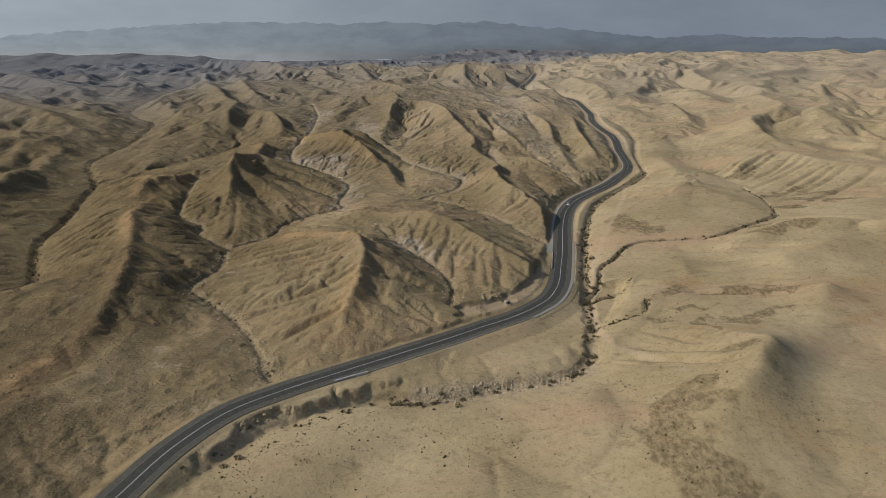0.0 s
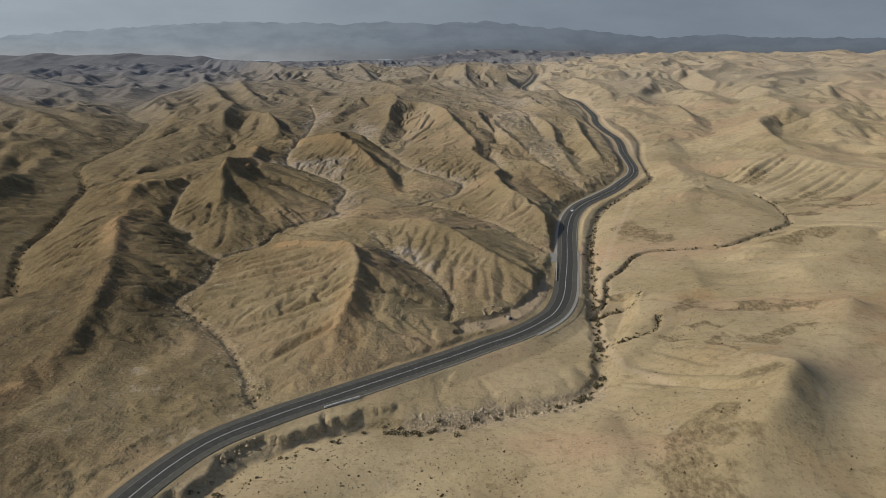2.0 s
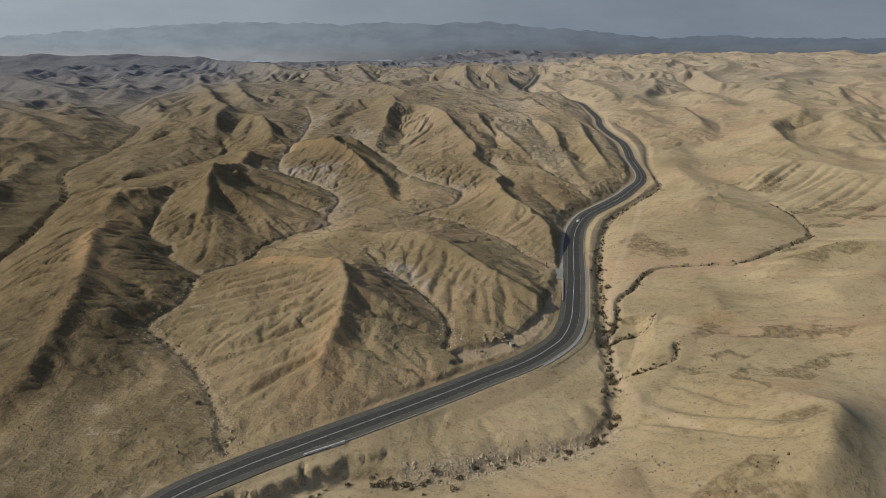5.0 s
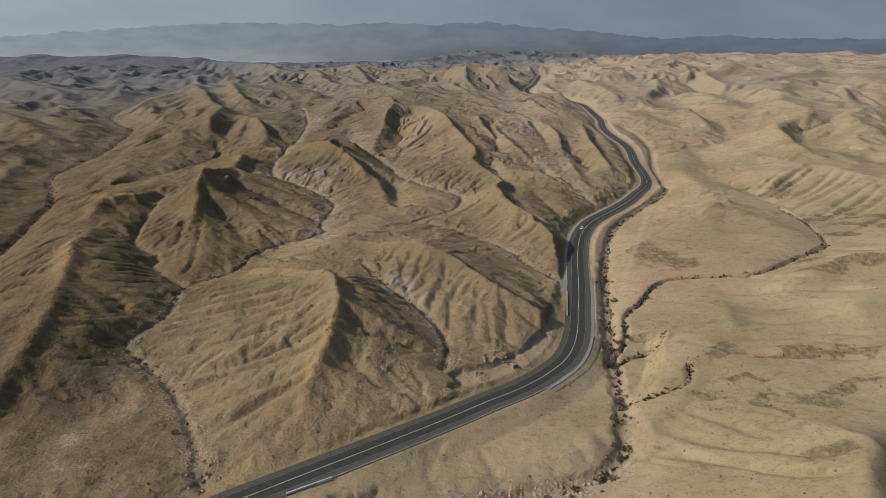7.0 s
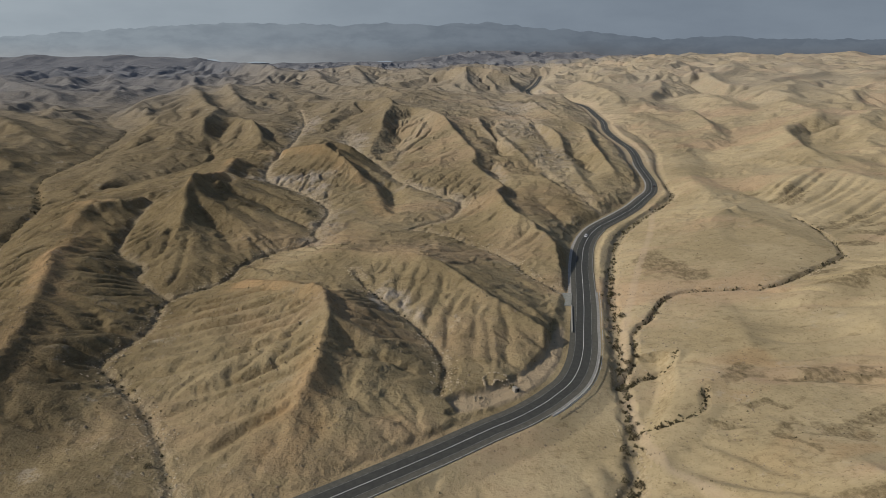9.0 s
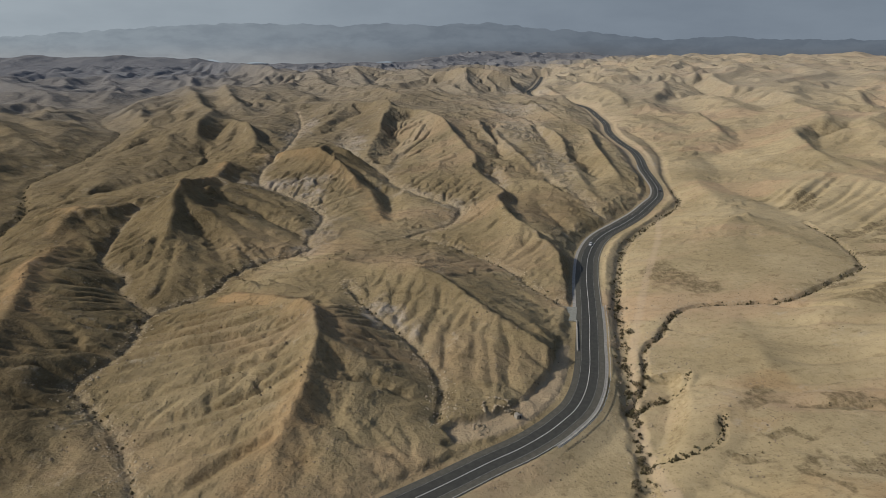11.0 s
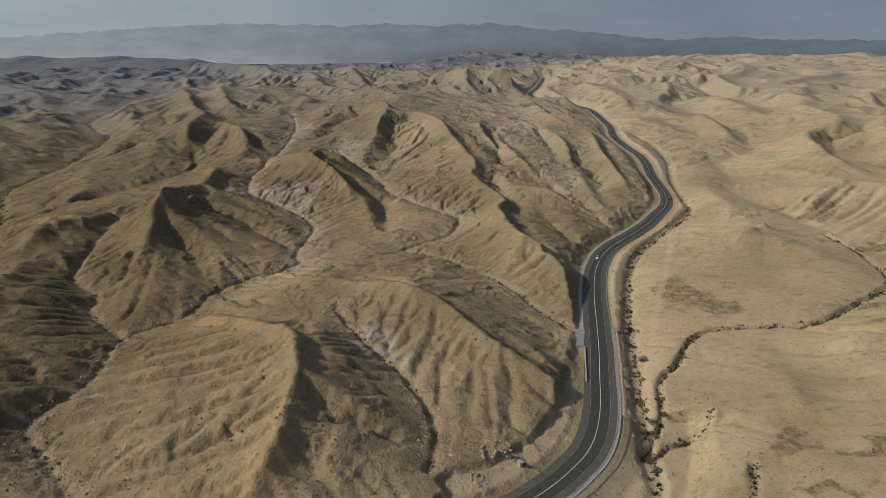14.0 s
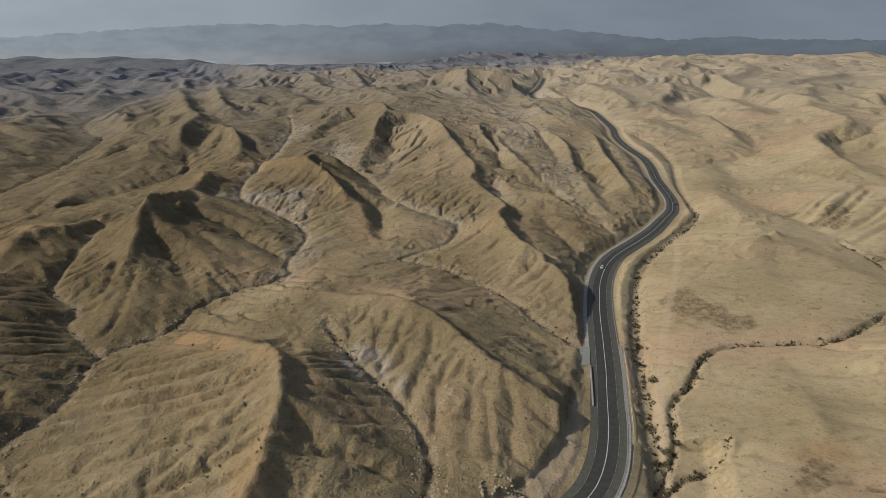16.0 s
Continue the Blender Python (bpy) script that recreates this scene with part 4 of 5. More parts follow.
# ---- road ----
def along(line):
    t = np.gradient(line[:, :2], axis=0)
    t /= np.linalg.norm(t, axis=1)[:, None]
    return np.stack([t[:, 1], -t[:, 0]], -1)


def ribbon(name, line, a, b, z, mat, thick=0.3):
    """A strip from a to b metres to the right of a line."""
    side = along(line)
    slim = 1 - 0.28 * smooth(545, 640, line[:, 1])[:, None]          # the road narrows beyond the bend
    cols = [(a, z - thick), (a, z), (b, z), (b, z - thick)]
    v = np.concatenate([np.column_stack([line[:, :2] + side * o * slim, line[:, 2] + dz]) for o, dz in cols])
    n = len(line)
    me = bpy.data.meshes.new(name)
    i = np.arange(n - 1)
    f = np.concatenate([np.stack([i + k * n, i + k * n + 1, i + (k + 1) * n + 1, i + (k + 1) * n], -1) for k in range(3)])
    me.from_pydata(v.tolist(), [], f.tolist())
    me.materials.append(mat)
    return me


shoulder = Mat("worn_shoulder", 0.9, 0.2)
shoulder.color(shoulder.mix(shoulder.ramp(shoulder.noise(0.6, 6, 0.7), 0.35, 0.7), (0.078, 0.076, 0.062), (0.112, 0.106, 0.085)))
concrete = Mat("pale_concrete", 0.9, 0.2)
concrete.color(concrete.mix(concrete.ramp(concrete.noise(0.7, 6, 0.7), 0.35, 0.7), (0.36, 0.345, 0.31), (0.24, 0.225, 0.195)))
concrete.bump(concrete.noise(3.0, 5), 0.05, 0.6)
CONCRETE, SHOULDER = concrete.m, shoulder.m
faded = Mat("faded_line", 0.8)
faded.color(faded.mix(faded.ramp(faded.noise(0.8, 6), 0.4, 0.65), (0.28, 0.275, 0.25), (0.12, 0.118, 0.108)))
SHOULDER_LINE = faded.m


def stretch_of(line, y0, y1, x0=-1e9):
    return line[(line[:, 1] >= y0) & (line[:, 1] <= y1) & (line[:, 0] >= x0)]


road_step = dense(ROAD, 3.0)
road = tagged(new("road", ribbon("road", road_step, -3.9, 3.9, 0.06, ASPHALT, 0.4)), "two-lane dark asphalt road winding through the valley", "road", kind="structure")
for a_, b_ in ((-ROAD_HALF, -3.9), (3.9, ROAD_HALF)):
    strip = new("shoulder", ribbon("shoulder", road_step, a_, b_, 0.05, SHOULDER, 0.4))
    strip.parent = road
    tagged(strip, "grey weathered asphalt shoulder")
for off, wide in ((0, 0.19), (-3.65, 0.13), (3.65, 0.13)):
    stripe = new("road_marking", ribbon("road_marking", road_step, off - wide / 2, off + wide / 2, 0.072, PAINT if off == 0 else SHOULDER_LINE, 0.006))
    stripe.parent = road
    tagged(stripe, "white painted line" if off == 0 else "faded edge line")
kerb = tagged(new("kerb", ribbon("kerb", stretch_of(road_step, 231, 520, -44), ROAD_HALF, ROAD_HALF + 0.3, 0.22, CONCRETE, 0.5)), "low pale concrete kerb along the road", "kerb", kind="structure")
drain = tagged(new("drain", ribbon("drain", stretch_of(road_step, 384, 720), -ROAD_HALF - 1.7, -ROAD_HALF, 0.02, CONCRETE, 0.5)), "pale concrete drain beside the road", "drain", kind="structure")
apron = tagged(new("pavement", ribbon("pavement", stretch_of(road_step, 288, 402), ROAD_HALF + 0.3, ROAD_HALF + 1.3, 0.06, CONCRETE, 0.5)), "pale concrete strip behind the kerb", "pavement", kind="structure")

# ---- distance ----
SKY_GLOW = glow_material("sky_haze", (0.35, 0.402, 0.442), (0.2, 0.241, 0.29), 0.0009, 0.3)
# the range glows with the colour of the haze in front of it
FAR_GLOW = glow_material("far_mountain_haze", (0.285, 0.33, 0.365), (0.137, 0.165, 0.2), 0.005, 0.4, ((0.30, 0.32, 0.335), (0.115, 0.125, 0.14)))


def ring(radius, z0, z1, n=160, centre=(0, 80)):
    bm = bmesh.new()
    rows = [[bm.verts.new((centre[0] + radius * math.sin(a), centre[1] + radius * math.cos(a), z)) for a in np.linspace(0, 2 * math.pi, n, endpoint=False)] for z in (z0, (z0 + z1) / 2, z1)]
    for lo, hi in zip(rows, rows[1:]):
        for k in range(n):
            bm.faces.new((lo[k], lo[(k + 1) % n], hi[(k + 1) % n], hi[k]))
    me = bpy.data.meshes.new("backdrop")
    bm.to_mesh(me)
    return me


backdrop = tagged(new("backdrop", ring(4720, -120, 900)), "hazy grey-blue sky above the horizon", "sky", kind="structure")
backdrop.data.materials.append(SKY_GLOW)


def range_mesh(y0, depth, profile, seed, rough):
    """Mountains along x at y0; the profile gives crest heights by x."""
    px, pz = np.array(profile, float).T
    x, y = np.arange(px[0], px[-1] + 1, 14.0), np.arange(y0 - depth, y0 + depth + 1, 14.0)
    gx_, gy_ = np.meshgrid(x, y)
    crest = np.interp(gx_, px, pz) + rough * 0.4 * fbm(gx_ / 120, gx_ * 0 + seed, 3, seed)
    fall = 1 - np.abs(gy_ - y0 + 40 * perlin(gx_ / 200, gy_ / 200, seed)) / depth
    z = -60 + (crest + 60) * np.clip(fall, 0, 1) ** 0.8 + rough * np.clip(fall, 0, 1) * (1 - np.clip(fall, 0, 1)) * 3 * ridged(gx_ / 150, gy_ / 220, 3, seed)
    bend_ = np.arctan2(gx_, y0)
    z = 131 + (z - 131) * np.cos(bend_)
    gx_, gy_ = gy_ * np.sin(bend_), 80 + (gy_ - 80) * np.cos(bend_)
    return grid_mesh("mountain_range", gx_.ravel(), gy_.ravel(), z.ravel(), len(x), len(y))


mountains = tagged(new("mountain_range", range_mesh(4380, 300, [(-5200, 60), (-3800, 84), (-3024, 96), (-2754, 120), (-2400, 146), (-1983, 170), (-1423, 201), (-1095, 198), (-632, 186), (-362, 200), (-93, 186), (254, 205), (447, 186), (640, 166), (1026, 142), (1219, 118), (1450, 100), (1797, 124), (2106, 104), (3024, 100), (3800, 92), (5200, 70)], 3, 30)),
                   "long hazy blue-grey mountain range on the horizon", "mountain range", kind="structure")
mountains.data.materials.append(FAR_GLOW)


# ---- helpers for things ----
def surface(x, y):
    x, y = np.atleast_1d(np.asarray(x, float)), np.atleast_1d(np.asarray(y, float))
    h, d = with_road(x, y, ground_height(x, y))
    return with_channels(x, y, h, d)


def part(name, bm, material, parent, label=""):
    me = bpy.data.meshes.new(name)
    bm.to_mesh(me)
    bm.free()
    me.materials.append(material)
    ob = new(name, me)
    ob.parent = parent
    return tagged(ob, label)


def block(bm, size, at=(0, 0, 0), bevel=0.0, turn=0.0):
    made = bmesh.ops.create_cube(bm, size=1.0)["verts"]
    bmesh.ops.scale(bm, vec=size, verts=made)
    if turn:
        bmesh.ops.rotate(bm, cent=(0, 0, 0), matrix=Matrix.Rotation(turn, 3, "Z"), verts=made)
    bmesh.ops.translate(bm, vec=at, verts=made)
    if bevel:
        bmesh.ops.bevel(bm, geom=list({e for v in made for e in v.link_edges}), offset=bevel, segments=2, profile=0.5, affect="EDGES")
    return bm


def varied(name, a, b, scale, rough=0.9, spec=0.2, bump=0.0):
    m = Mat(name, rough, spec)
    m.color(m.mix(m.ramp(m.noise(scale, 6, 0.7), 0.35, 0.68), a, b))
    if bump:
        m.bump(m.noise(scale * 3, 5, 0.7), bump, 0.8)
    return m.m


LEAF = varied("dry_shrub_leaf", (0.062, 0.054, 0.027), (0.10, 0.082, 0.043), 2.0)
TWIG = varied("grey_twig", (0.12, 0.09, 0.06), (0.18, 0.14, 0.10), 4.0)
STRAW = varied("dry_tuft", (0.10, 0.08, 0.045), (0.17, 0.13, 0.075), 0.4)
ROCK = varied("pale_limestone", (0.42, 0.345, 0.235), (0.29, 0.235, 0.155), 1.2, bump=0.06)
ROCK_DARK = varied("brown_rock", (0.25, 0.195, 0.13), (0.165, 0.13, 0.09), 1.2, bump=0.06)
rng = np.random.default_rng(7)


# ---- shrubs ----
def shrub(seed, wide, tall):
    """A desert shrub: bare stems from one root and a loose dome of small leaf clumps."""
    r = random.Random(seed)
    root = new("shrub")
    bm = bmesh.new()
    for k in range(7):
        a, lean = r.uniform(0, 6.28), r.uniform(0.2, 0.8)
        tip = Vector((math.cos(a) * lean * wide * 0.45, math.sin(a) * lean * wide * 0.45, tall * r.uniform(0.5, 0.85)))
        mid = tip * 0.5 + Vector((0, 0, tall * 0.08))
        for p, q, w0, w1 in ((Vector((0, 0, -0.2)), mid, 0.06, 0.04), (mid, tip, 0.04, 0.012)):
            ring0 = [bm.verts.new(p + Vector((math.cos(t) * w0, math.sin(t) * w0, 0))) for t in (0, 2.1, 4.2)]
            ring1 = [bm.verts.new(q + Vector((math.cos(t) * w1, math.sin(t) * w1, 0))) for t in (0, 2.1, 4.2)]
            for n in range(3):
                bm.faces.new((ring0[n], ring0[(n + 1) % 3], ring1[(n + 1) % 3], ring1[n]))
    part("stem", bm, TWIG, root)
    bm = bmesh.new()
    for k in range(130):
        a, u, h = r.uniform(0, 6.28), r.random() ** 0.5, r.random()
        reach = wide * 0.5 * u * (1 + 0.35 * math.sin(3 * a + seed) * r.random())
        c = Vector((math.cos(a) * reach, math.sin(a) * reach, tall * (0.12 + 0.88 * h * (1 - 0.75 * u * u))))
        size = r.uniform(0.09, 0.2) * wide * 0.5
        turn = Euler((r.uniform(-1, 1), r.uniform(-1, 1), r.uniform(0, 6.28))).to_matrix()
        v = [bm.verts.new(c + turn @ (Vector(o) * size)) for o in ((-1, 0, -0.2), (0, -0.5, 0.1), (1, 0, -0.2), (0, 0.6, 0.25), (0, 0, 0.7))]
        for f in ((0, 1, 4), (1, 2, 4), (2, 3, 4), (3, 0, 4)):
            bm.faces.new([v[n] for n in f])
    part("crown", bm, LEAF, root)
    return root


SHRUBS = [shrub(3, 1.6, 1.0), shrub(5, 2.3, 1.5), shrub(8, 3.2, 2.0), shrub(11, 1.2, 0.7)]
SHRUB_LABELS = ["low dry olive-brown shrub on the gravel", "dry olive-brown desert shrub beside the wadi", "broad dark tamarisk shrub in the wadi", "small dusty shrub on bare soil"]
for ob, text in zip(SHRUBS, SHRUB_LABELS):
    tagged(ob, text, "shrub", "desert shrubs")
spots = []


def along_line(line, count, spread_, kinds, y0=-1e9, y1=1e9):
    p = dense(line, 1.0)
    p = p[(p[:, 1] > y0) & (p[:, 1] < y1)]
    for n in rng.integers(0, len(p), count):
        spots.append((p[n, 0] + rng.normal(0, spread_), p[n, 1] + rng.normal(0, spread_), int(rng.choice(kinds))))


along_line(FLOORS["south_wadi"], 34, 3.0, [0, 1, 3], 175, 250)
along_line(FLOORS["south_wadi"], 56, 2.4, [0, 1, 1, 2], 250, 430)
along_line(FLOORS["south_wadi"], 26, 3.0, [0, 1], 430, 620)
along_line(FLOORS["side_wadi"][:7], 34, 1.0, [0, 0, 1, 3])
along_line(FLOORS["side_wadi"][6:], 24, 1.4, [1, 0])
along_line(FLOORS["rill_b"], 6, 1.0, [0, 3])
along_line(FLOORS["rill_a"], 8, 1.0, [0, 3])
along_line(FLOORS["west_wadi"], 30, 2.0, [0, 1, 3], 225, 480)
along_line(FLOORS["inner"], 20, 1.6, [0, 3])
along_line(FLOORS["saddle"], 8, 1.0, [0, 3])
along_line([(-90, 172, 0), (-60, 195, 0), (-30, 210, 0), (0, 216, 0)], 26, 4.0, [0, 3, 3])
for x, y in ((-20, 217), (-17, 217.6), (-13, 218), (-10, 217.5), (-8, 217), (-4, 215.5), (6, 212.5), (8, 221), (-38, 208), (-36, 207), (-69, 180), (-73, 176), (55, 238), (46, 234), (63, 253), (57, 240), (32, 302), (97, 470), (84, 420), (93, 372), (73, 268), (68, 252)):
    spots.append((x, y, 2 if rng.random() < 0.6 else 1))
px_, py_ = np.array([q[0] for q in spots]), np.array([q[1] for q in spots])
pz_, clear = surface(px_, py_), distance(road_line, px_, py_, 40.0)[0]
used = set()
for (x, y, kind), z, d in zip(spots, pz_, clear):
    if d < ROAD_HALF + 2.2:
        continue
    size = rng.uniform(0.75, 1.25)
    m = pose(x, y, z - 0.05, 0, 0, rng.uniform(0, 360)) @ Matrix.Diagonal((size, size, size * rng.uniform(0.8, 1.1), 1))
    if kind in used:
        copy_thing(SHRUBS[kind], m).matrix_basis = m
    else:
        SHRUBS[kind].matrix_basis = m
        used.add(kind)


# ---- tufts and stones that nobody could count ----
def scatter(name, count, area, shape, faces, sizes, mat, label, keep, flat=0.0, seed=1):
    """Many small copies of one shape in one mesh, each turned, sized and bent a little."""
    r = np.random.default_rng(seed)
    x, y = r.uniform(area[0], area[1], count), r.uniform(area[2], area[3], count)
    ok = keep(x, y, r.random(count)) & (distance(road_line, x, y, 40.0)[0] > ROAD_HALF + 1.6)
    x, y = x[ok], y[ok]
    z, n = surface(x, y), len(x)
    v = np.array(shape, float)
    a, k = r.uniform(0, 6.28, n), r.uniform(*sizes, n) * (0.6 + 0.8 * r.random(n) ** 3)
    c, s_ = np.cos(a)[:, None], np.sin(a)[:, None]
    bent = v[None] * (1 + 0.35 * r.uniform(-1, 1, (n, len(v), 3)))
    p = np.stack([bent[..., 0] * c - bent[..., 1] * s_, bent[..., 0] * s_ + bent[..., 1] * c, bent[..., 2]], -1) * k[:, None, None]
    p += np.stack([x, y, z - flat * k], -1)[:, None]
    f = (np.array(faces)[None] + (np.arange(n) * len(v))[:, None, None]).reshape(-1, len(faces[0]))
    me = bpy.data.meshes.new(name)
    me.from_pydata(p.reshape(-1, 3).tolist(), [], f.tolist())
    me.materials.append(mat)
    return tagged(new(name, me), label, name.replace("_", " "), kind="stuff")


TUFT = [(-0.5, -0.1, -0.1), (0.5, -0.2, -0.1), (0.1, 0.55, -0.1), (0.05, 0.0, 0.75), (-0.45, 0.4, 0.35), (0.5, 0.3, 0.4)]
TUFT_FACES = [(0, 1, 3), (1, 2, 3), (2, 0, 3), (0, 2, 4), (1, 5, 2)]
STONE = [(1, 0, 0), (0.2, 0.9, 0.1), (-0.9, 0.3, 0), (-0.5, -0.8, 0.05), (0.5, -0.8, 0), (0.1, 0.1, 0.7), (0, 0, -0.5)]
STONE_FACES = [(0, 1, 5), (1, 2, 5), (2, 3, 5), (3, 4, 5), (4, 0, 5), (1, 0, 6), (2, 1, 6), (3, 2, 6), (4, 3, 6), (0, 4, 6)]


def clumped(scale, seed, sharp, bias=0.0):
    return lambda x, y, r: fbm(x / scale, y / scale, 3, seed) + bias > sharp * r


def near_floor(names, reach):
    line = np.vstack([dense(FLOORS[n], 2.0) for n in names])
    return lambda x, y, r: distance(line, x, y, 40.0)[0] < reach * (0.3 + r) + min(4.0, reach) * perlin(x / 9, y / 9, 131)


def in_patches(x, y, r):
    hit = np.zeros(len(x), bool)
    for cx, cy, rx_, ry_ in PATCHES:
        hit |= np.hypot((x - cx) / rx_, (y - cy) / ry_) < 0.5 + 0.8 * r
    return hit


scatter("grass_tufts", 26000, (-280, 330, 120, 620), TUFT, TUFT_FACES, (0.35, 0.75), STRAW, "sparse dry grey-brown tufts scattered over the slopes", lambda x, y, r: clumped(40, 111, 0.9, 0.12)(x, y, r) & (r < np.where(x > np.interp(y, road_line[:, 1], road_line[:, 0]), 0.12, 1.0)), seed=2)
scatter("far_shrubs", 60000, (-620, -220, 330, 1350), TUFT, TUFT_FACES, (0.7, 1.8), LEAF, "dark shrubs lining the far wadi", near_floor(["great_wadi", "great_branch"], 2.6), seed=9)
scatter("wadi_bushes", 50000, (40, 260, 235, 640), TUFT, TUFT_FACES, (0.6, 1.5), LEAF, "dark low bushes crowded along the wadi banks", near_floor(["south_wadi"], 1.6), seed=10)
scatter("bank_bushes", 30000, (-230, 90, 225, 460), TUFT, TUFT_FACES, (0.45, 1.1), LEAF, "small dark bushes along the dry gully beds", near_floor(["west_wadi", "inner", "saddle", "west_branch"], 1.2), seed=12)
scatter("rill_bushes", 90000, (74, 260, 260, 530), TUFT, TUFT_FACES, (0.5, 1.25), LEAF, "small dark bushes following the thin side rills", near_floor(["side_wadi", "rill_a", "rill_b"], 1.3), seed=14)
scatter("dry_tufts", 16000, (60, 330, 130, 620), TUFT, TUFT_FACES, (0.3, 0.8), STRAW, "dense dry brown tufts in dark patches", in_patches, seed=3)
scatter("tuft_field", 1300, (-75, 25, 130, 215), TUFT, TUFT_FACES, (0.35, 0.8), LEAF, "dark tufts dotted over the sandy flat", clumped(25, 113, 0.8, 0.15), seed=4)
scatter("slope_stones", 60000, (-290, 130, 180, 640), STONE, STONE_FACES, (0.2, 0.6), ROCK_DARK, "brown stones strewn over the eroded slopes", lambda x, y, r: clumped(14, 115, 0.8, 0.02)(x, y, r) & (distance(BENCH, x, y, 30.0)[0] > 7), 0.15, seed=5)
scatter("wadi_stones", 60000, (-140, 260, 170, 620), STONE, STONE_FACES, (0.25, 0.7), ROCK, "pale stones washed along the wadi beds", near_floor(["south_wadi", "side_wadi", "west_wadi", "inner", "saddle"], 6.0), 0.15, seed=6)
scatter("wash_boulders", 2600, (-12, 68, 214, 246), STONE, STONE_FACES, (0.3, 0.9), ROCK, "white limestone boulders heaped in the wash", lambda x, y, r: distance(dense([(-8, 220, 0), (13, 224, 0), (30, 229, 0), (46, 232, 0), (64, 241, 0)], 2.0), x, y, 30.0)[0] < 1.5 + 5 * r, 0.15, seed=8)


# ---- by the road ----
def guard_rail(line, offset):
    """A steel rail on posts."""
    side = along(line)
    pts = np.column_stack([line[:, :2] + side * offset, line[:, 2]])
    root = tagged(new("guard_rail"), "galvanised steel guard rail on short posts beside the road", "guard rail")
    steel = varied("galvanised_steel", (0.55, 0.55, 0.54), (0.40, 0.40, 0.39), 1.5, 0.5, 0.5)
    bm = bmesh.new()
    prof = [(0.0, 0.45), (0.07, 0.52), (0.0, 0.6), (0.07, 0.68), (0.0, 0.75), (-0.03, 0.75), (0.03, 0.68), (-0.03, 0.6), (0.03, 0.52), (-0.03, 0.45)]
    rows = [[bm.verts.new((p[0] + sd[0] * o, p[1] + sd[1] * o, p[2] + z)) for o, z in prof] for p, sd in zip(pts, side)]
    for a_, b_ in zip(rows, rows[1:]):
        for k in range(len(prof)):
            bm.faces.new((a_[k], a_[(k + 1) % len(prof)], b_[(k + 1) % len(prof)], b_[k]))
    part("rail", bm, steel, root)
    first = None
    for n, p in enumerate(pts[1::2]):
        if first is None:
            bm = bmesh.new()
            block(bm, (0.12, 0.16, 0.9), (0, 0, 0.35), 0.015)
            first = part("post", bm, steel, root)
            ob = first
        else:
            ob = new("post", first.data)
            ob.parent = root
        ob.location = (p[0] + 0.12, p[1], p[2])
    return root


guard_rail(stretch_of(dense(ROAD, 2.0), 288, 402), ROAD_HALF + 2.1)
WHITE = varied("white_painted_concrete", (0.72, 0.71, 0.68), (0.52, 0.50, 0.46), 1.2, 0.8)


def parapet(p0, p1, panels, high, thick, mat, name, label):
    """A low wall of butted panels."""
    root = tagged(new(name), label, name.replace("_", " "))
    a_, b_ = Vector(p0), Vector(p1)
    step = (b_ - a_) / panels
    turn = math.atan2(step.y, step.x)
    first = None
    for n in range(panels):
        c = a_ + step * (n + 0.5)
        if first is None:
            bm = bmesh.new()
            block(bm, (step.length - 0.04, thick, high + 1.2), (0, 0, high / 2 - 0.6), 0.04)
            ob = first = part("panel", bm, mat, root)
        else:
            ob = new("panel", first.data)
            ob.parent = root
        ob.location, ob.rotation_euler = c, (0, 0, turn)
    return root


parapet((-43.5, 223.6, 0), (-31, 231.0, 0), 5, 0.75, 0.35, WHITE, "culvert_parapet", "white concrete parapet over the road culvert")
parapet((64.6, 352, 0), (70.0, 382, 0), 12, 0.7, 0.6, CONCRETE, "concrete_barrier", "pale concrete barrier beside the road")
bm = bmesh.new()
corners = [(62.6, 383), (69.9, 382.4), (73.5, 399), (65.5, 399.5)]
low = [bm.verts.new((x, y, -1.2)) for x, y in corners]
top = [bm.verts.new((x, y, 0.25)) for x, y in corners]
bm.faces.new(top)
for k in range(4):
    bm.faces.new((low[k], low[(k + 1) % 4], top[(k + 1) % 4], top[k]))
me = bpy.data.meshes.new("concrete_pad")
bm.to_mesh(me)
bm.free()
me.materials.append(varied("weathered_slab", (0.27, 0.27, 0.235), (0.20, 0.20, 0.17), 0.8))
tagged(new("concrete_pad", me), "grey concrete slab crossing at the wadi mouth beside the road", "concrete slab", kind="structure")


def hut(x, y):
    root = tagged(new("hut"), "small weathered grey concrete hut with a broken roof on the bench", "hut")
    grey, dark = varied("hut_concrete", (0.36, 0.335, 0.285), (0.23, 0.21, 0.175), 1.5, bump=0.03), varied("doorway_shade", (0.03, 0.03, 0.03), (0.05, 0.045, 0.04), 2.0)
    for size, at in (((2.8, 0.25, 2.4), (0, -1.1, 0.9)), ((2.8, 0.25, 1.8), (0, 1.1, 0.6)), ((0.25, 1.95, 2.2), (-1.28, 0, 0.8)), ((0.25, 1.95, 1.4), (1.28, 0, 0.4))):
        bm = bmesh.new()
        part("wall", block(bm, size, at, 0.04), grey, root)
    bm = bmesh.new()
    part("roof", block(bm, (1.7, 2.5, 0.18), (-0.6, 0, 2.12), 0.03), grey, root, "broken concrete roof slab")
    # added near-black panel on the wall, standing for a doorway's inner shade
    bm = bmesh.new()
    part("doorway_panel", block(bm, (0.8, 0.06, 1.6), (0.4, -1.235, 0.75)), dark, root, "near-black panel for the shade in a doorway")
    root.matrix_basis = pose(x, y, float(surface(x, y)[0]), 0, 0, 28) @ Matrix.Diagonal((0.8, 0.8, 0.75, 1))


hut(33, 300)


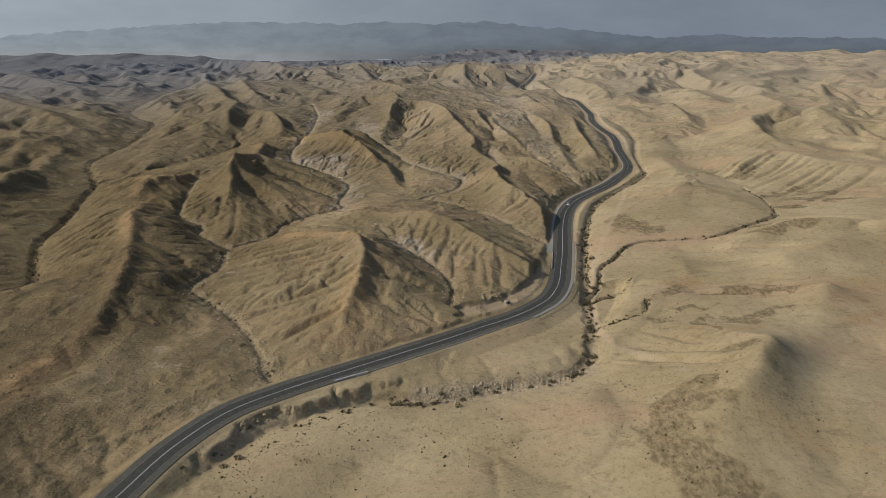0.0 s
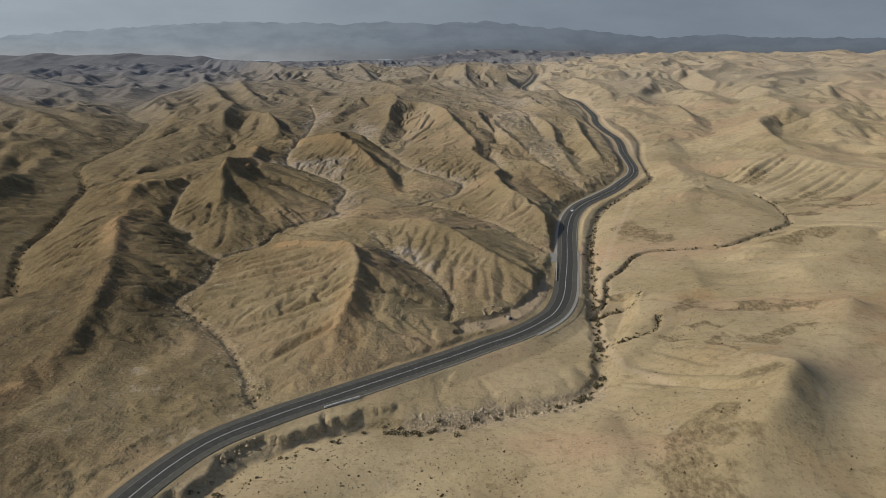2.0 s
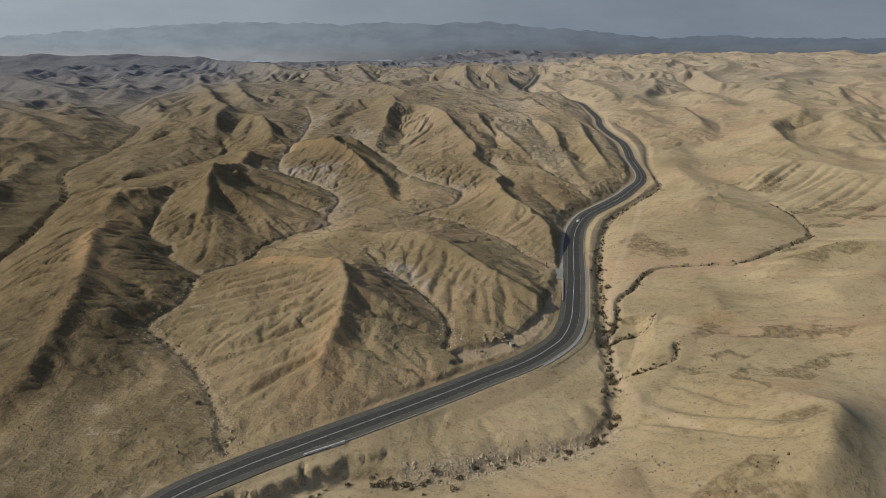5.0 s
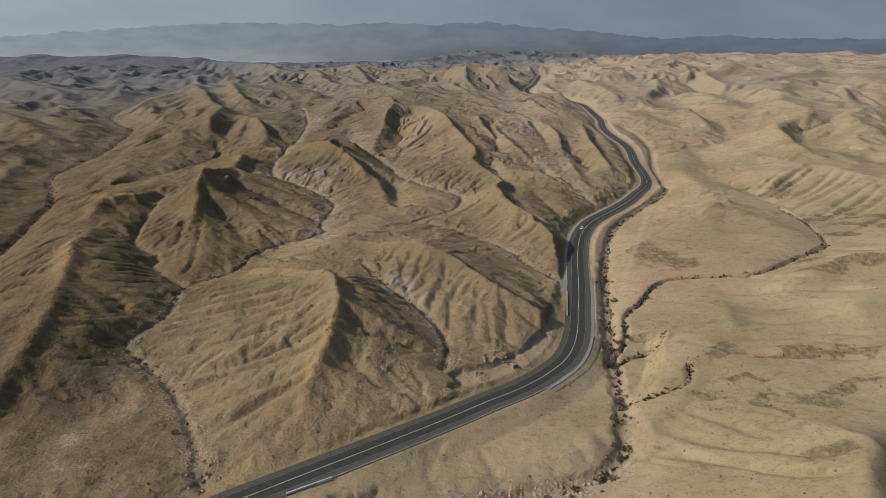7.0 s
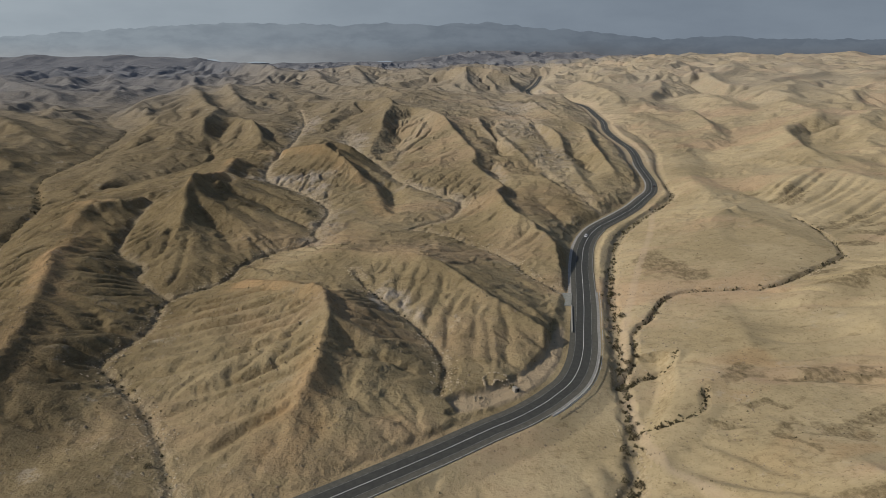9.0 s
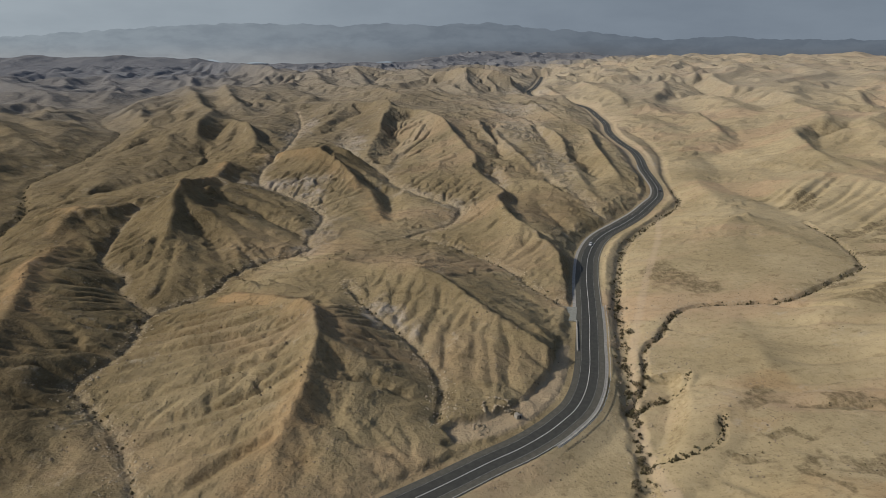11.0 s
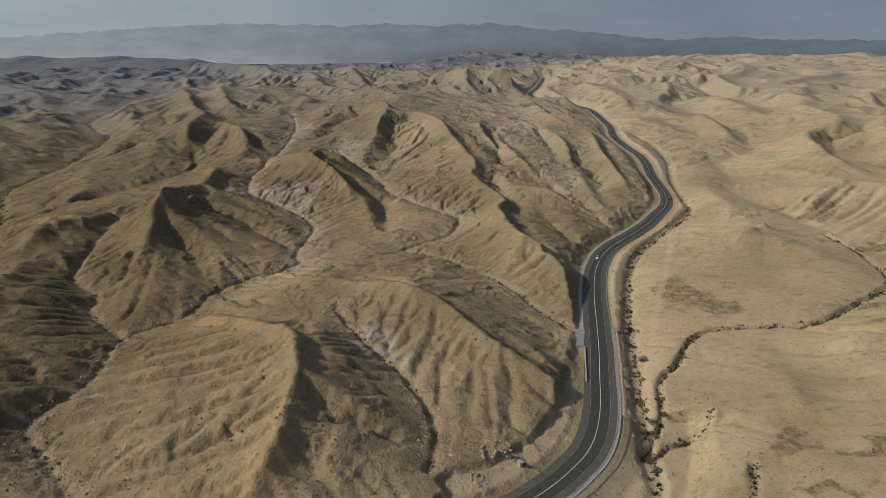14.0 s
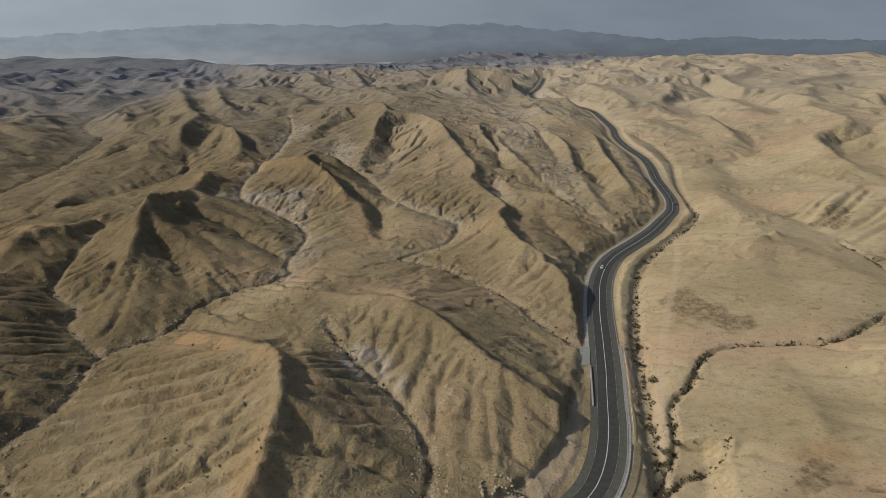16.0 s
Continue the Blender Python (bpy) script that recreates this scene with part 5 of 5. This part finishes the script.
def stones_thing(name, label, category, plan_, size, seed):
    """Field stones laid one by one along a line in plan."""
    root = tagged(new(name), label, category)
    r = random.Random(seed)
    shared = []
    for k in range(4):
        bm = bmesh.new()
        made = bmesh.ops.create_icosphere(bm, subdivisions=1, radius=1.0)["verts"]
        for v in made:
            v.co *= r.uniform(0.75, 1.2)
            v.co.z *= 0.7
        me_ = bpy.data.meshes.new("stone")
        bm.to_mesh(me_)
        bm.free()
        me_.materials.append(ROCK)
        shared.append(me_)
    p = dense(plan_, size * 1.3)
    z = surface(p[:, 0], p[:, 1])
    for (x, y, up), gz in zip(p, z):
        ob = new("stone", r.choice(shared))
        ob.parent = root
        k = size * r.uniform(0.6, 1.2)
        ob.matrix_basis = pose(x + r.uniform(-0.3, 0.3), y + r.uniform(-0.3, 0.3), gz + 0.3 * k + up, 0, 0, r.uniform(0, 360)) @ Matrix.Diagonal((k, k, k, 1))
    return root


stones_thing("stone_ruin", "low ruined walls of pale field stones at the hill foot", "ruin", [(21, 300, 0), (20.5, 304, 0), (22, 307.5, 0), (26, 308, 0), (30, 306.5, 0), (29.5, 303.5, 0), (26, 304, 0), (24, 301.5, 0)], 0.6, 21)
ring_pts = [(18.5 + 2.0 * math.cos(a), 294 + 2.0 * math.sin(a), 0) for a in np.linspace(0, 2 * math.pi, 9)]
stones_thing("stone_circle", "ring of pale field stones round a small dark heap", "stone circle", ring_pts, 0.4, 22)
stones_thing("cairn", "small dark heap of stones inside the ring", "cairn", [(18.2, 294, 0), (18.8, 294.2, 0.1), (18.5, 294.5, 0.2), (18.5, 294.1, 0.5)], 0.55, 23)


# ---- cars ----
def car(colour, label):
    root = tagged(new("car"), label, "car", "cars on the road")
    paint_ = Mat(label.split()[0] + "_car_paint", 0.3, 0.5)
    paint_.color(colour)
    glass, rubber, metal = Mat("car_glass", 0.08, 0.6), Mat("tyre_rubber", 0.8), Mat("wheel_rim", 0.35, 0.5)
    glass.color((0.02, 0.024, 0.028))
    rubber.color((0.02, 0.02, 0.02))
    metal.color((0.5, 0.5, 0.5))
    metal.bsdf.inputs["Metallic"].default_value = 0.9
    lamp = Mat("car_lamp", 0.2, 0.5)
    lamp.color((0.7, 0.7, 0.66))
    tail = Mat("tail_lamp", 0.3, 0.5)
    tail.color((0.35, 0.02, 0.02))

    def loft(sections, mat, name, label_=""):
        bm = bmesh.new()
        rows = [[bm.verts.new(v) for v in sec] for sec in sections]
        for a_, b_ in zip(rows, rows[1:]):
            for k in range(len(a_)):
                bm.faces.new((a_[k], a_[(k + 1) % len(a_)], b_[(k + 1) % len(b_)], b_[k]))
        bm.faces.new(rows[0][::-1])
        bm.faces.new(rows[-1])
        bmesh.ops.recalc_face_normals(bm, faces=bm.faces[:])
        return part(name, bm, mat, root, label_)

    def sect(y, w, z0, z1):
        return [(-w, y, z0), (w, y, z0), (w * 1.02, y, (z0 + z1) / 2), (w * 0.93, y, z1), (-w * 0.93, y, z1), (-w * 1.02, y, (z0 + z1) / 2)]

    loft([sect(-2.2, 0.78, 0.35, 0.75), sect(-2.0, 0.86, 0.28, 0.92), sect(-1.0, 0.9, 0.25, 0.98), sect(0.9, 0.9, 0.25, 0.98), sect(1.9, 0.86, 0.28, 0.88), sect(2.25, 0.76, 0.35, 0.68)], paint_.m, "body")
    loft([sect(-1.75, 0.74, 0.9, 1.0), sect(-1.2, 0.72, 0.9, 1.36), sect(0.2, 0.72, 0.9, 1.4), sect(1.05, 0.72, 0.9, 1.0)], glass.m, "window", "dark tinted window glass")
    loft([sect(-1.15, 0.68, 1.36, 1.45), sect(-0.5, 0.7, 1.38, 1.49), sect(0.15, 0.66, 1.38, 1.46)], paint_.m, "roof")
    for x in (-0.6, 0.6):
        bm = bmesh.new()
        part("headlight", block(bm, (0.34, 0.1, 0.16), (x, 2.18, 0.62), 0.02), lamp.m, root)
        bm = bmesh.new()
        part("tail_light", block(bm, (0.3, 0.08, 0.16), (x, -2.17, 0.7), 0.02), tail.m, root)
    for x in (-0.82, 0.82):
        for y in (-1.35, 1.4):
            bm = bmesh.new()
            bmesh.ops.create_cone(bm, cap_ends=True, segments=20, radius1=0.32, radius2=0.32, depth=0.2, matrix=Matrix.Rotation(math.pi / 2, 4, "Y"))
            tyre = part("wheel", bm, rubber.m, root)
            tyre.location = (x, y, 0.32)
            bm = bmesh.new()
            bmesh.ops.create_cone(bm, cap_ends=True, segments=16, radius1=0.2, radius2=0.2, depth=0.22, matrix=Matrix.Rotation(math.pi / 2, 4, "Y"))
            part("rim", bm, metal.m, tyre)
    return root


def on_road(ob, y, offset, back=False):
    n = int(np.abs(road_line[:, 1] - y).argmin())
    t = road_line[n + 1] - road_line[n - 1]
    sd = along(road_line)[n]
    p = road_line[n, :2] + sd * offset
    ob.matrix_basis = pose(p[0], p[1], road_line[n, 2] + 0.07, 0, 0, math.degrees(math.atan2(t[1], t[0])) - 90 + (180 if back else 0))


on_road(car((0.75, 0.75, 0.74), "white saloon car on the asphalt road"), 499, -1.85, True)
on_road(car((0.06, 0.065, 0.07), "dark grey saloon car on the asphalt road"), 627, 1.85)
